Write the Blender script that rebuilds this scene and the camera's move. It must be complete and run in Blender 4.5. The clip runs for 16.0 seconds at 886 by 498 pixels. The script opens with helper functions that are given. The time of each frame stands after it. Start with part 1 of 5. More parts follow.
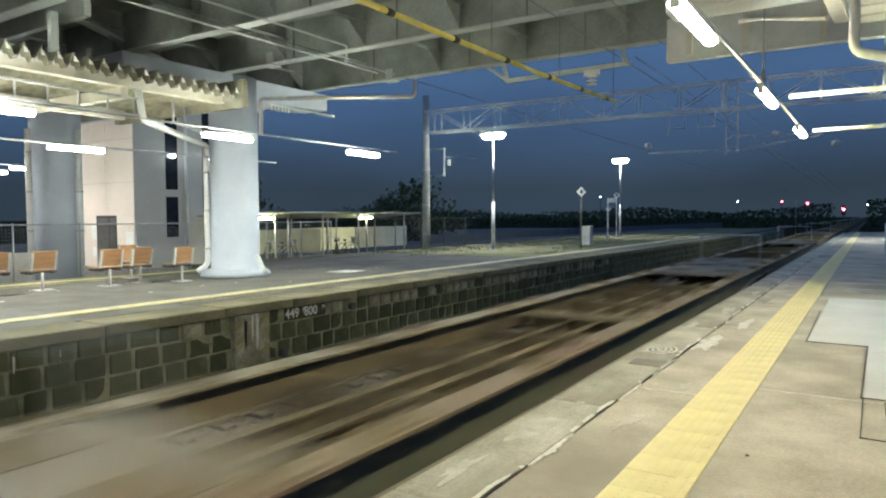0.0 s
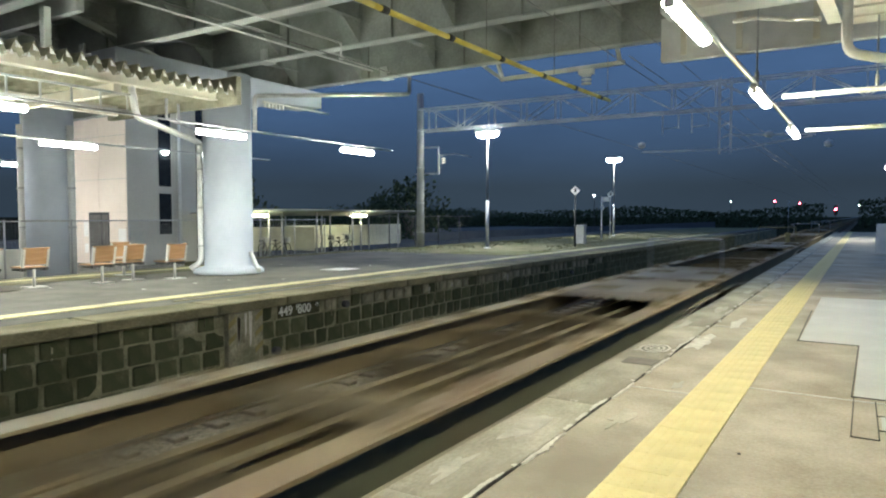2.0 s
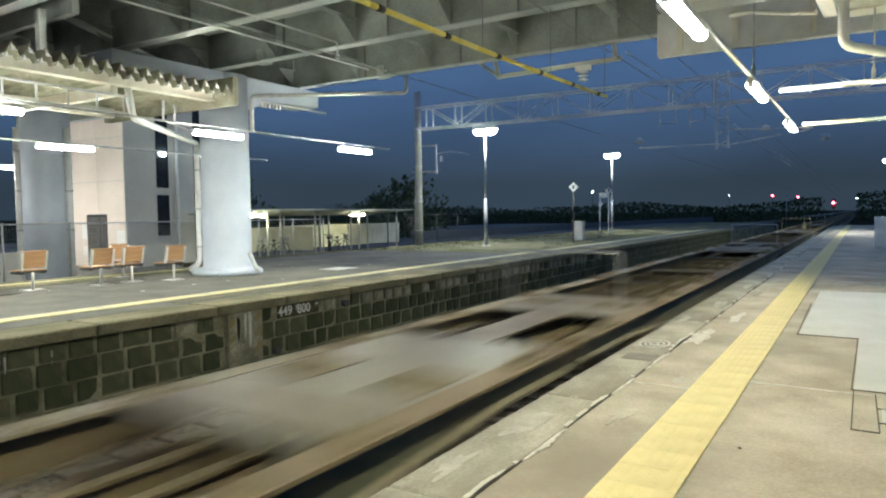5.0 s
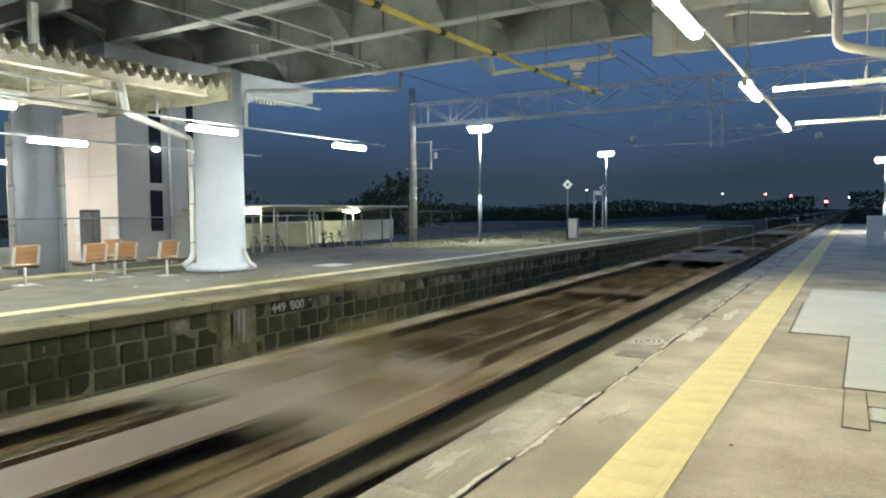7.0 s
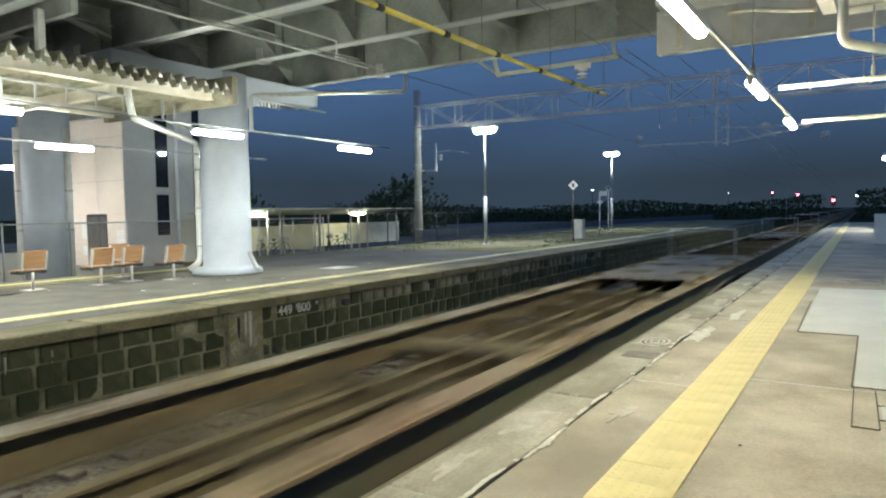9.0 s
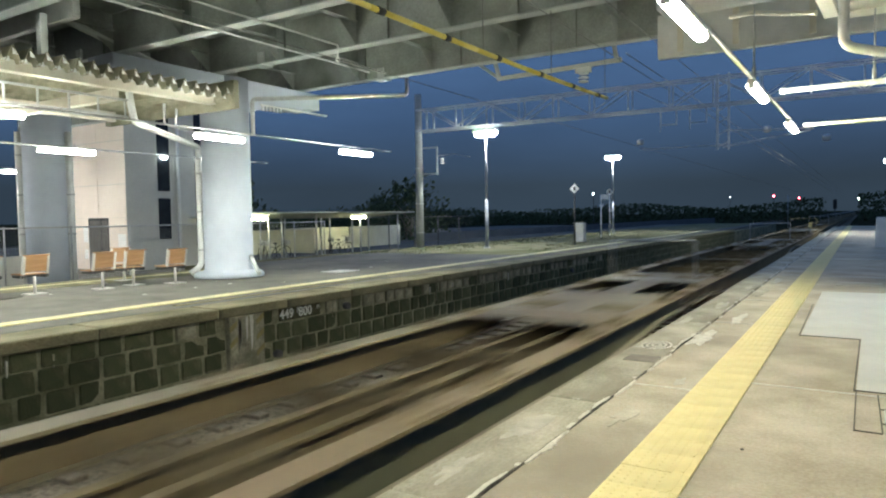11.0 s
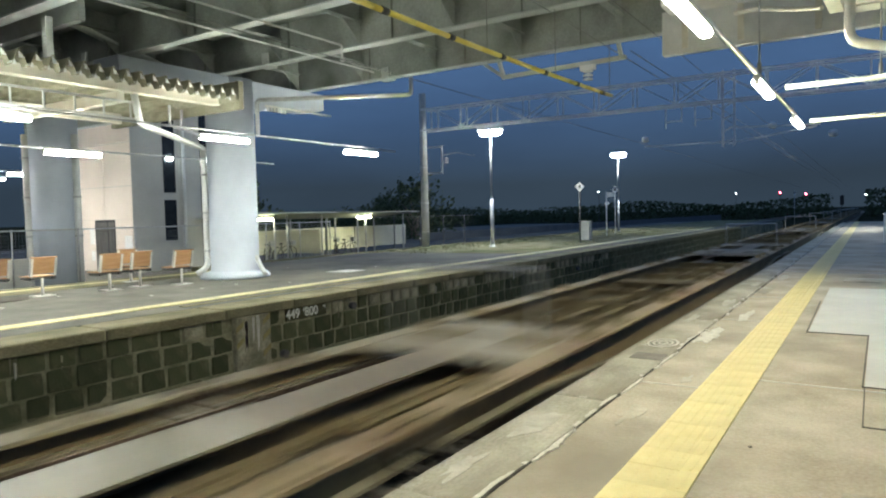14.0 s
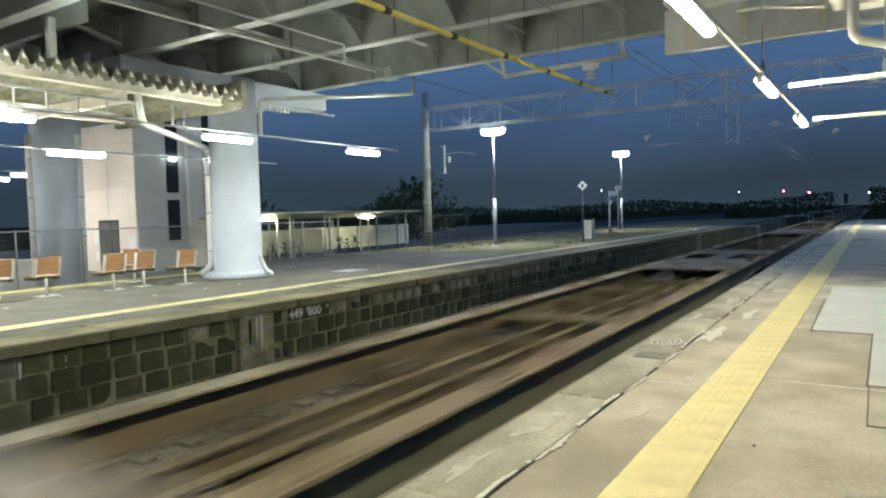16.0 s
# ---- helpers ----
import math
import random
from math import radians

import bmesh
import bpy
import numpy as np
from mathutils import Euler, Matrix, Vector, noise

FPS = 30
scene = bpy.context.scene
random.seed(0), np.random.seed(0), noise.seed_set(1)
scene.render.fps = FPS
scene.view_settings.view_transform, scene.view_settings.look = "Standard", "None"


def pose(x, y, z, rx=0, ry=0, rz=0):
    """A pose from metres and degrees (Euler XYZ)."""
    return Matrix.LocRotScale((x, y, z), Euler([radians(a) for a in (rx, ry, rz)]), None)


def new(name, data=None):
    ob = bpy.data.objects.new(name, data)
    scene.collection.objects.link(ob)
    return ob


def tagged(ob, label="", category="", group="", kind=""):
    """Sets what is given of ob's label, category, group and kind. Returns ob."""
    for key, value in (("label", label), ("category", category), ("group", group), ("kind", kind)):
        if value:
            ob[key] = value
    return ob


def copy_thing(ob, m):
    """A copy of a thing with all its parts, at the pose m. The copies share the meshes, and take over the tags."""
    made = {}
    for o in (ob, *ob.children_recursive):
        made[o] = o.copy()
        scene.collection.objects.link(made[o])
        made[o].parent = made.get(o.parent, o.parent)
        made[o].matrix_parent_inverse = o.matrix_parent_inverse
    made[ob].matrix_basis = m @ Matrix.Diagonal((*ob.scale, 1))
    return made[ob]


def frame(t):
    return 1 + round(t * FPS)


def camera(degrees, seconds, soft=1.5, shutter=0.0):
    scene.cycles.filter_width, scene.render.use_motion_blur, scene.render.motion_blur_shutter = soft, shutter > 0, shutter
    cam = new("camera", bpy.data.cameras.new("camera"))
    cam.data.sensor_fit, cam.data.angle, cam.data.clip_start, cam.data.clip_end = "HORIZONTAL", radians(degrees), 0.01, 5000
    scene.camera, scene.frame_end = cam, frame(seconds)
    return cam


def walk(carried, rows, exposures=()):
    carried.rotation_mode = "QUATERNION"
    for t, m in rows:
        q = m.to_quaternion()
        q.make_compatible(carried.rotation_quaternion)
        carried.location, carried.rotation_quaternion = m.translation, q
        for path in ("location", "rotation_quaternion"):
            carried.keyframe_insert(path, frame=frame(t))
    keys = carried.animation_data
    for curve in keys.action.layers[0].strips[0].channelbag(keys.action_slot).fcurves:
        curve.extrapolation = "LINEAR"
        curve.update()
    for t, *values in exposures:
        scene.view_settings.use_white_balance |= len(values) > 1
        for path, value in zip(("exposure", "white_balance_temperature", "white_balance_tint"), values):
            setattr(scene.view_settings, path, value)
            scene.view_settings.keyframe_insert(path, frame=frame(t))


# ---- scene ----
# The camera stands on the platform, held by hand: one place, small turns only.
cam = camera(66.8, 16.0, soft=2.1, shutter=0.9)
EYE = (0.0, 0.0, 1.5)
TURNS = [(0, 32.533, -2.635, -0.251), (0.5, 32.303, -2.634, 0.074), (1, 32.110, -2.578, 0.019), (1.5, 32.104, -2.624, 0.162),
         (2, 32.018, -2.790, 0.000), (2.5, 31.977, -2.604, -0.155), (3, 31.962, -2.750, -0.111), (3.5, 32.170, -2.650, 0.029),
         (4, 32.172, -2.700, -0.374), (6.5, 31.636, -3.176, -0.618), (7, 31.422, -3.223, -0.398), (7.5, 31.593, -3.094, -0.475),
         (8, 31.836, -3.118, -0.679), (8.5, 32.158, -3.144, -0.644), (9, 31.913, -3.072, -0.882), (11.5, 32.131, -2.569, -0.986),
         (12, 32.255, -2.357, -1.179), (12.5, 32.344, -2.434, -1.151), (13, 32.475, -2.480, -1.245), (13.5, 32.522, -2.500, -1.178),
         (14, 32.484, -2.828, -1.378), (14.5, 32.800, -2.909, -1.558), (15, 33.095, -3.107, -1.638), (15.5, 32.990, -3.149, -1.789),
         (16, 32.730, -2.880, -1.532)]


def held(yaw, pitch, roll):
    return Matrix.Translation(EYE) @ Matrix.Rotation(radians(yaw), 4, "Z") @ Matrix.Rotation(radians(90 + pitch), 4, "X") @ Matrix.Rotation(radians(roll), 4, "Z")


walk(cam, [(t, held(a, b, c)) for t, a, b, c in TURNS])

# ---- light: late dusk, lit by the station's own lamps ----
scene.view_settings.exposure = 0.17
TUBE_POWER = 150.0
FLOOD_POWER = 480.0

world = bpy.data.worlds.new("dusk")
scene.world = world
world.use_nodes = True
wn, wl = world.node_tree.nodes, world.node_tree.links
wn.clear()
w_out, w_bg = wn.new("ShaderNodeOutputWorld"), wn.new("ShaderNodeBackground")
w_co, w_sep, w_ramp = wn.new("ShaderNodeTexCoord"), wn.new("ShaderNodeSeparateXYZ"), wn.new("ShaderNodeValToRGB")
w_noise, w_mix, w_map = wn.new("ShaderNodeTexNoise"), wn.new("ShaderNodeMixRGB"), wn.new("ShaderNodeMapping")
w_ramp.color_ramp.elements[0].position, w_ramp.color_ramp.elements[0].color = 0.045, (0.0122, 0.0195, 0.0285, 1)
w_ramp.color_ramp.elements[1].position, w_ramp.color_ramp.elements[1].color = 0.34, (0.0290, 0.0595, 0.125, 1)
mid = w_ramp.color_ramp.elements.new(0.14)
mid.color = (0.0190, 0.0375, 0.0735, 1)
w_map.inputs["Scale"].default_value = (1.2, 1.2, 4.0)
w_noise.inputs["Scale"].default_value, w_noise.inputs["Detail"].default_value = 2.2, 5.0
w_mix.blend_type, w_mix.inputs["Fac"].default_value = "OVERLAY", 0.35
wl.new(w_co.outputs["Generated"], w_sep.inputs[0])
wl.new(w_sep.outputs["Z"], w_ramp.inputs["Fac"])
wl.new(w_co.outputs["Generated"], w_map.inputs["Vector"])
wl.new(w_map.outputs[0], w_noise.inputs["Vector"])
wl.new(w_ramp.outputs["Color"], w_mix.inputs["Color1"])
wl.new(w_noise.outputs["Fac"], w_mix.inputs["Color2"])
wl.new(w_mix.outputs[0], w_bg.inputs["Color"])
wl.new(w_bg.outputs[0], w_out.inputs["Surface"])
w_bg.inputs["Strength"].default_value = 2.5


# ---- materials ----
def mat(name, dark, light, scale=6.0, rough=0.7, bump=0.15, metal=0.0, fine=60.0, stain=None, stretch=(1, 1, 1), vary=0.0, streak=0.0, spec=0.5):
    m = bpy.data.materials.new(name)
    m.use_nodes = True
    n, l = m.node_tree.nodes, m.node_tree.links
    b = n["Principled BSDF"]
    co, mp = n.new("ShaderNodeTexCoord"), n.new("ShaderNodeMapping")
    mp.inputs["Scale"].default_value = stretch
    l.new(co.outputs["Object"], mp.inputs["Vector"])
    big, small = n.new("ShaderNodeTexNoise"), n.new("ShaderNodeTexNoise")
    big.inputs["Scale"].default_value, big.inputs["Detail"].default_value, big.inputs["Roughness"].default_value = scale, 6.0, 0.62
    small.inputs["Scale"].default_value, small.inputs["Detail"].default_value = fine, 3.0
    l.new(mp.outputs[0], big.inputs["Vector"])
    l.new(mp.outputs[0], small.inputs["Vector"])
    add = n.new("ShaderNodeMath")
    add.operation = "MULTIPLY_ADD"
    add.inputs[1].default_value = 0.45
    l.new(small.outputs["Fac"], add.inputs[0])
    l.new(big.outputs["Fac"], add.inputs[2])
    ramp = n.new("ShaderNodeValToRGB")
    ramp.color_ramp.elements[0].position, ramp.color_ramp.elements[0].color = 0.52, (*dark, 1)
    ramp.color_ramp.elements[1].position, ramp.color_ramp.elements[1].color = 0.92, (*light, 1)
    l.new(add.outputs[0], ramp.inputs["Fac"])
    colour = ramp.outputs["Color"]
    if stain:
        sn, sr, mx = n.new("ShaderNodeTexNoise"), n.new("ShaderNodeValToRGB"), n.new("ShaderNodeMixRGB")
        sn.inputs["Scale"].default_value, sn.inputs["Detail"].default_value = scale * 0.35, 8.0
        sm = n.new("ShaderNodeMapping")
        sm.inputs["Location"].default_value = (3.1, 7.7, 1.3)
        sm.inputs["Scale"].default_value = (1, 1, 0.25) if streak else (1, 1, 1)
        l.new(co.outputs["Object"], sm.inputs["Vector"])
        l.new(sm.outputs[0], sn.inputs["Vector"])
        sr.color_ramp.elements[0].position, sr.color_ramp.elements[1].position = 0.50, 0.68
        l.new(sn.outputs["Fac"], sr.inputs["Fac"])
        l.new(sr.outputs["Color"], mx.inputs["Fac"])
        l.new(colour, mx.inputs["Color1"])
        mx.inputs["Color2"].default_value = (*stain, 1)
        colour = mx.outputs[0]
    if vary:
        oi, vm, hs = n.new("ShaderNodeObjectInfo"), n.new("ShaderNodeMath"), n.new("ShaderNodeHueSaturation")
        vm.operation = "MULTIPLY_ADD"
        vm.inputs[1].default_value, vm.inputs[2].default_value = 2 * vary, 1 - vary
        l.new(oi.outputs["Random"], vm.inputs[0])
        l.new(vm.outputs[0], hs.inputs["Value"])
        l.new(colour, hs.inputs["Color"])
        colour = hs.outputs[0]
    l.new(colour, b.inputs["Base Color"])
    b.inputs["Roughness"].default_value, b.inputs["Metallic"].default_value = rough, metal
    b.inputs["Specular IOR Level"].default_value = spec
    if bump:
        bp = n.new("ShaderNodeBump")
        bp.inputs["Strength"].default_value, bp.inputs["Distance"].default_value = bump, 0.02
        l.new(add.outputs[0], bp.inputs["Height"])
        l.new(bp.outputs[0], b.inputs["Normal"])
    return m


def glow(name, colour, power):
    m = bpy.data.materials.new(name)
    m.use_nodes = True
    b = m.node_tree.nodes["Principled BSDF"]
    b.inputs["Base Color"].default_value = (*[min(c, 0.8) for c in colour], 1)
    b.inputs["Emission Color"].default_value, b.inputs["Emission Strength"].default_value = (*colour, 1), power
    return m


M = {}
M["concrete"] = mat("platform_concrete", (0.34, 0.295, 0.225), (0.54, 0.49, 0.40), 1.3, 0.85, 0.15, fine=45, stain=(0.29, 0.255, 0.20), spec=0.15)
M["coping"] = mat("coping_concrete", (0.30, 0.28, 0.22), (0.52, 0.49, 0.41), 2.6, 0.9, 0.3, fine=50, stain=(0.22, 0.20, 0.15), vary=0.1, spec=0.15)
M["far_coping"] = mat("mossy_coping", (0.125, 0.115, 0.066), (0.30, 0.272, 0.172), 1.7, 0.9, 0.6, fine=40, stain=(0.115, 0.12, 0.06), spec=0.2)
M["new_slab"] = mat("pale_new_concrete", (0.50, 0.50, 0.475), (0.60, 0.60, 0.57), 1.2, 0.7, 0.06, fine=60)
M["worn_cement"] = mat("worn_cement", (0.38, 0.36, 0.30), (0.54, 0.52, 0.45), 6, 0.9, 0.3, fine=60, stain=(0.34, 0.31, 0.25))
M["joint"] = mat("dark_joint", (0.05, 0.045, 0.04), (0.12, 0.11, 0.09), 20, 0.9, 0.2)
M["filler"] = mat("white_joint_filler", (0.46, 0.44, 0.38), (0.70, 0.68, 0.61), 9, 0.85, 0.4)
M["yellow_tile"] = mat("yellow_tactile_tile", (0.66, 0.545, 0.235), (0.75, 0.65, 0.33), 4, 0.65, 0.04, fine=90, stain=(0.60, 0.50, 0.23), vary=0.04)
M["yellow_line"] = mat("pale_yellow_line", (0.52, 0.47, 0.22), (0.68, 0.63, 0.36), 5, 0.7, 0.05, stain=(0.42, 0.40, 0.26))
M["asphalt"] = mat("platform_asphalt", (0.105, 0.102, 0.092), (0.175, 0.17, 0.152), 1.2, 0.9, 0.3, fine=120, stain=(0.19, 0.18, 0.15), spec=0.15)
M["ballast"] = mat("ballast", (0.075, 0.062, 0.042), (0.235, 0.20, 0.145), 14, 0.95, 1.0, fine=30)
M["earth"] = mat("dark_ground", (0.022, 0.024, 0.014), (0.055, 0.055, 0.036), 0.6, 0.95, 0.6, fine=12, spec=0.0)
M["dirt"] = mat("dry_weedy_dirt", (0.13, 0.125, 0.07), (0.30, 0.28, 0.19), 1.1, 0.95, 0.5, fine=18, stain=(0.12, 0.13, 0.06), spec=0.0)
M["grass"] = mat("dry_grass", (0.05, 0.06, 0.02), (0.13, 0.13, 0.055), 4, 0.95, 0.8, fine=25)
M["stone"] = mat("dark_wall_stone", (0.054, 0.054, 0.030), (0.145, 0.138, 0.083), 5, 0.9, 0.8, fine=25, stain=(0.07, 0.08, 0.042), vary=0.3, spec=0.2)
M["pale_stone"] = mat("pale_wall_stone", (0.15, 0.145, 0.10), (0.38, 0.355, 0.265), 4, 0.9, 0.7, fine=25, stain=(0.12, 0.12, 0.075), vary=0.3, spec=0.2)
M["mortar"] = mat("raised_mortar", (0.14, 0.138, 0.084), (0.33, 0.312, 0.215), 3, 0.95, 0.7, fine=30, stain=(0.085, 0.09, 0.05), spec=0.2)
M["rail"] = mat("rail_steel", (0.10, 0.07, 0.05), (0.22, 0.17, 0.13), 8, 0.45, 0.1, metal=0.8)
M["sleeper"] = mat("weathered_sleeper", (0.10, 0.082, 0.058), (0.21, 0.175, 0.13), 6, 0.9, 0.4)
M["column"] = mat("white_painted_concrete", (0.50, 0.55, 0.65), (0.58, 0.63, 0.72), 1.5, 0.65, 0.03, fine=30, stain=(0.47, 0.52, 0.61), spec=0.3)
M["white_metal"] = mat("white_painted_metal", (0.60, 0.61, 0.60), (0.74, 0.75, 0.74), 3, 0.45, 0.04, fine=40)
M["cream_metal"] = mat("cream_painted_steel", (0.58, 0.55, 0.47), (0.72, 0.69, 0.60), 3, 0.5, 0.06, stain=(0.56, 0.51, 0.41))
M["weathered_sheet"] = mat("weathered_canopy_sheet", (0.26, 0.25, 0.18), (0.42, 0.40, 0.31), 2.5, 0.8, 0.1, fine=30, stain=(0.16, 0.155, 0.10), spec=0.2)
M["girder"] = mat("grey_green_girder_paint", (0.22, 0.24, 0.225), (0.37, 0.395, 0.375), 1.1, 0.6, 0.08, fine=20, stain=(0.13, 0.145, 0.125))
M["girder_edge"] = mat("pale_flange_paint", (0.40, 0.43, 0.42), (0.54, 0.57, 0.56), 1.5, 0.5, 0.06, fine=20)
M["deck_under"] = mat("concrete_deck_soffit", (0.25, 0.27, 0.26), (0.38, 0.40, 0.385), 0.9, 0.9, 0.15, fine=15)
M["panel_beige"] = mat("beige_wall_panel", (0.70, 0.61, 0.53), (0.78, 0.69, 0.61), 0.6, 0.6, 0.02, fine=15)
M["panel_grey"] = mat("grey_wall_panel", (0.46, 0.455, 0.42), (0.54, 0.535, 0.495), 0.6, 0.7, 0.02, fine=15, spec=0.2)
M["dark_glass"] = mat("dark_glass", (0.012, 0.014, 0.018), (0.02, 0.024, 0.03), 2, 0.08, 0.0)
M["steel_door"] = mat("dull_steel_door", (0.16, 0.15, 0.14), (0.24, 0.23, 0.21), 2, 0.35, 0.02, metal=0.6)
M["white_paper"] = mat("white_notice", (0.74, 0.74, 0.72), (0.82, 0.82, 0.80), 2, 0.6, 0.0)
M["bench_wood"] = mat("varnished_bench_wood", (0.36, 0.195, 0.09), (0.50, 0.295, 0.15), 3, 0.45, 0.06, stretch=(8, 1, 8), fine=25)
M["bench_frame"] = mat("pale_bench_metal", (0.55, 0.54, 0.50), (0.70, 0.69, 0.65), 4, 0.45, 0.05)
M["dark_metal"] = mat("dark_metal", (0.05, 0.05, 0.05), (0.10, 0.10, 0.10), 6, 0.5, 0.08, metal=0.3)
M["galv"] = mat("galvanised_steel", (0.36, 0.37, 0.38), (0.52, 0.53, 0.54), 6, 0.42, 0.06, metal=0.55)
M["pole_concrete"] = mat("grey_pole_concrete", (0.26, 0.27, 0.26), (0.40, 0.41, 0.40), 2, 0.85, 0.12)
M["yellow_cover"] = mat("yellow_wire_cover", (0.58, 0.45, 0.07), (0.70, 0.57, 0.13), 4, 0.5, 0.03)
M["black"] = mat("black_band", (0.015, 0.015, 0.015), (0.03, 0.03, 0.03), 5, 0.6, 0.02)
M["insulator"] = mat("white_porcelain", (0.66, 0.66, 0.64), (0.78, 0.78, 0.76), 5, 0.25, 0.0)
M["deck_plate"] = mat("dusty_wagon_deck", (0.15, 0.124, 0.078), (0.235, 0.198, 0.13), 1.6, 0.60, 0.12, fine=20, stain=(0.105, 0.07, 0.045), vary=0.16)
M["deck_grey"] = mat("grey_wagon_deck", (0.155, 0.138, 0.095), (0.235, 0.212, 0.148), 1.6, 0.50, 0.12, fine=20, stain=(0.13, 0.10, 0.07), vary=0.12)
M["guard_blue"] = mat("pale_blue_guard", (0.10, 0.112, 0.125), (0.14, 0.152, 0.165), 0.8, 0.8, 0.05, spec=0.1)
M["dim_steel"] = mat("dim_weathered_steel", (0.34, 0.36, 0.38), (0.46, 0.48, 0.50), 4, 0.6, 0.05, metal=0.1)
# Gantry steel kept extra pale, carrying the lamplight in its colour.
M["gantry_steel"] = mat("lit_gantry_steel", (0.58, 0.60, 0.62), (0.70, 0.72, 0.74), 4, 0.6, 0.05)
M["cover_iron"] = mat("cover_iron", (0.15, 0.14, 0.115), (0.23, 0.215, 0.18), 9, 0.7, 0.2)
# Lamp tint put into the colour: near sill browner, far sill paler.
M["sill_top"] = mat("rusty_wagon_sill", (0.165, 0.124, 0.066), (0.262, 0.206, 0.122), 2.2, 0.7, 0.1, fine=25, stain=(0.17, 0.105, 0.065), vary=0.12)
M["sill_white_lit"] = mat("dusty_pale_sill", (0.22, 0.184, 0.112), (0.34, 0.29, 0.185), 2.2, 0.7, 0.1, fine=25, stain=(0.20, 0.15, 0.105), vary=0.12)
M["sill_blue"] = mat("teal_wagon_paint", (0.092, 0.098, 0.066), (0.155, 0.160, 0.112), 2.2, 0.85, 0.06, stain=(0.13, 0.115, 0.08), spec=0.15)
M["underframe"] = mat("brown_underframe", (0.12, 0.096, 0.056), (0.22, 0.18, 0.11), 3, 0.9, 0.2, fine=20, spec=0.1)
M["box_grey"] = mat("grey_painted_box", (0.36, 0.36, 0.33), (0.48, 0.48, 0.45), 3, 0.55, 0.04)
M["wire"] = mat("dull_wire", (0.12, 0.12, 0.12), (0.22, 0.22, 0.22), 5, 0.5, 0.0, metal=0.4)
M["pale_wire"] = mat("pale_wire", (0.42, 0.43, 0.43), (0.55, 0.56, 0.56), 5, 0.5, 0.0)
M["leaf"] = mat("night_foliage", (0.050, 0.070, 0.038), (0.100, 0.120, 0.062), 3, 0.9, 0.2, fine=10, spec=0.05)
M["shed_panel"] = mat("cream_shed_panel", (0.50, 0.49, 0.40), (0.62, 0.61, 0.51), 1.2, 0.6, 0.04, stain=(0.42, 0.41, 0.33))
M["tyre"] = mat("black_rubber", (0.02, 0.02, 0.02), (0.035, 0.035, 0.035), 6, 0.7, 0.05)
M["hazard_yellow"] = mat("worn_hazard_yellow", (0.22, 0.185, 0.075), (0.31, 0.265, 0.115), 6, 0.8, 0.2, stain=(0.25, 0.24, 0.15))
M["text_white"] = mat("white_stencil_paint", (0.62, 0.62, 0.58), (0.78, 0.78, 0.74), 12, 0.8, 0.05)
M["tube_near"] = glow("fluorescent_glow", (0.97, 0.95, 0.74), TUBE_POWER * 1.1)
M["tube_cool"] = glow("cool_fluorescent_glow", (0.96, 1.0, 0.88), TUBE_POWER * 1.3)
M["tube_back"] = glow("bright_fluorescent_glow", (0.98, 0.98, 0.90), TUBE_POWER * 1.7)
M["flood"] = glow("floodlight_glow", (0.92, 1.0, 0.96), FLOOD_POWER)
M["shed_glow"] = glow("shed_tube_glow", (1.0, 1.0, 0.60), 90.0)
M["red_glow"] = glow("red_signal_glow", (1.0, 0.06, 0.10), 60.0)
M["far_glow"] = glow("far_white_glow", (0.85, 1.0, 0.95), 40.0)


# ---- mesh tools ----
def box(bm, x0, x1, y0, y1, z0, z1):
    v = [bm.verts.new((x, y, z)) for z in (z0, z1) for x, y in ((x0, y0), (x1, y0), (x1, y1), (x0, y1))]
    for f in ((3, 2, 1, 0), (4, 5, 6, 7), (0, 1, 5, 4), (1, 2, 6, 5), (2, 3, 7, 6), (3, 0, 4, 7)):
        bm.faces.new([v[i] for i in f])
    return bm


def tube(bm, p, q, r, n=10, r2=None):
    p, q = Vector(p), Vector(q)
    turn = (q - p).to_track_quat("Z", "Y")
    rings = []
    for c, rad in ((p, r), (q, r if r2 is None else r2)):
        rings.append([bm.verts.new(c + turn @ Vector((rad * math.cos(6.28319 * i / n), rad * math.sin(6.28319 * i / n), 0))) for i in range(n)])
    for i in range(n):
        f = bm.faces.new((rings[0][i], rings[0][(i + 1) % n], rings[1][(i + 1) % n], rings[1][i]))
        f.smooth = n > 6
    bm.faces.new(rings[0][::-1]), bm.faces.new(rings[1])
    return bm


def pipe(bm, points, r, n=10, turn=None):
    """One bent pipe through the points, with rounded elbows."""
    pts = [Vector(p) for p in points]
    path = [pts[0]]
    for a, b, c in zip(pts, pts[1:], pts[2:]):
        d = min(turn or r * 2.2, (b - a).length * .45, (c - b).length * .45)
        p, q = b + (a - b).normalized() * d, b + (c - b).normalized() * d
        path += [(1 - u) ** 2 * p + 2 * u * (1 - u) * b + u * u * q for u in (0, .25, .5, .75, 1)]
    path.append(pts[-1])
    rings, side = [], None
    for i, p in enumerate(path):
        t = (path[min(i + 1, len(path) - 1)] - path[max(i - 1, 0)]).normalized()
        side = t.orthogonal() if side is None else side - t * side.dot(t)
        side.normalize()
        up = t.cross(side)
        rings.append([bm.verts.new(p + r * (math.cos(6.28319 * k / n) * side + math.sin(6.28319 * k / n) * up)) for k in range(n)])
    for a, b in zip(rings, rings[1:]):
        for k in range(n):
            bm.faces.new((a[k], a[(k + 1) % n], b[(k + 1) % n], b[k])).smooth = True
    bm.faces.new(rings[0][::-1]), bm.faces.new(rings[-1])
    return bm


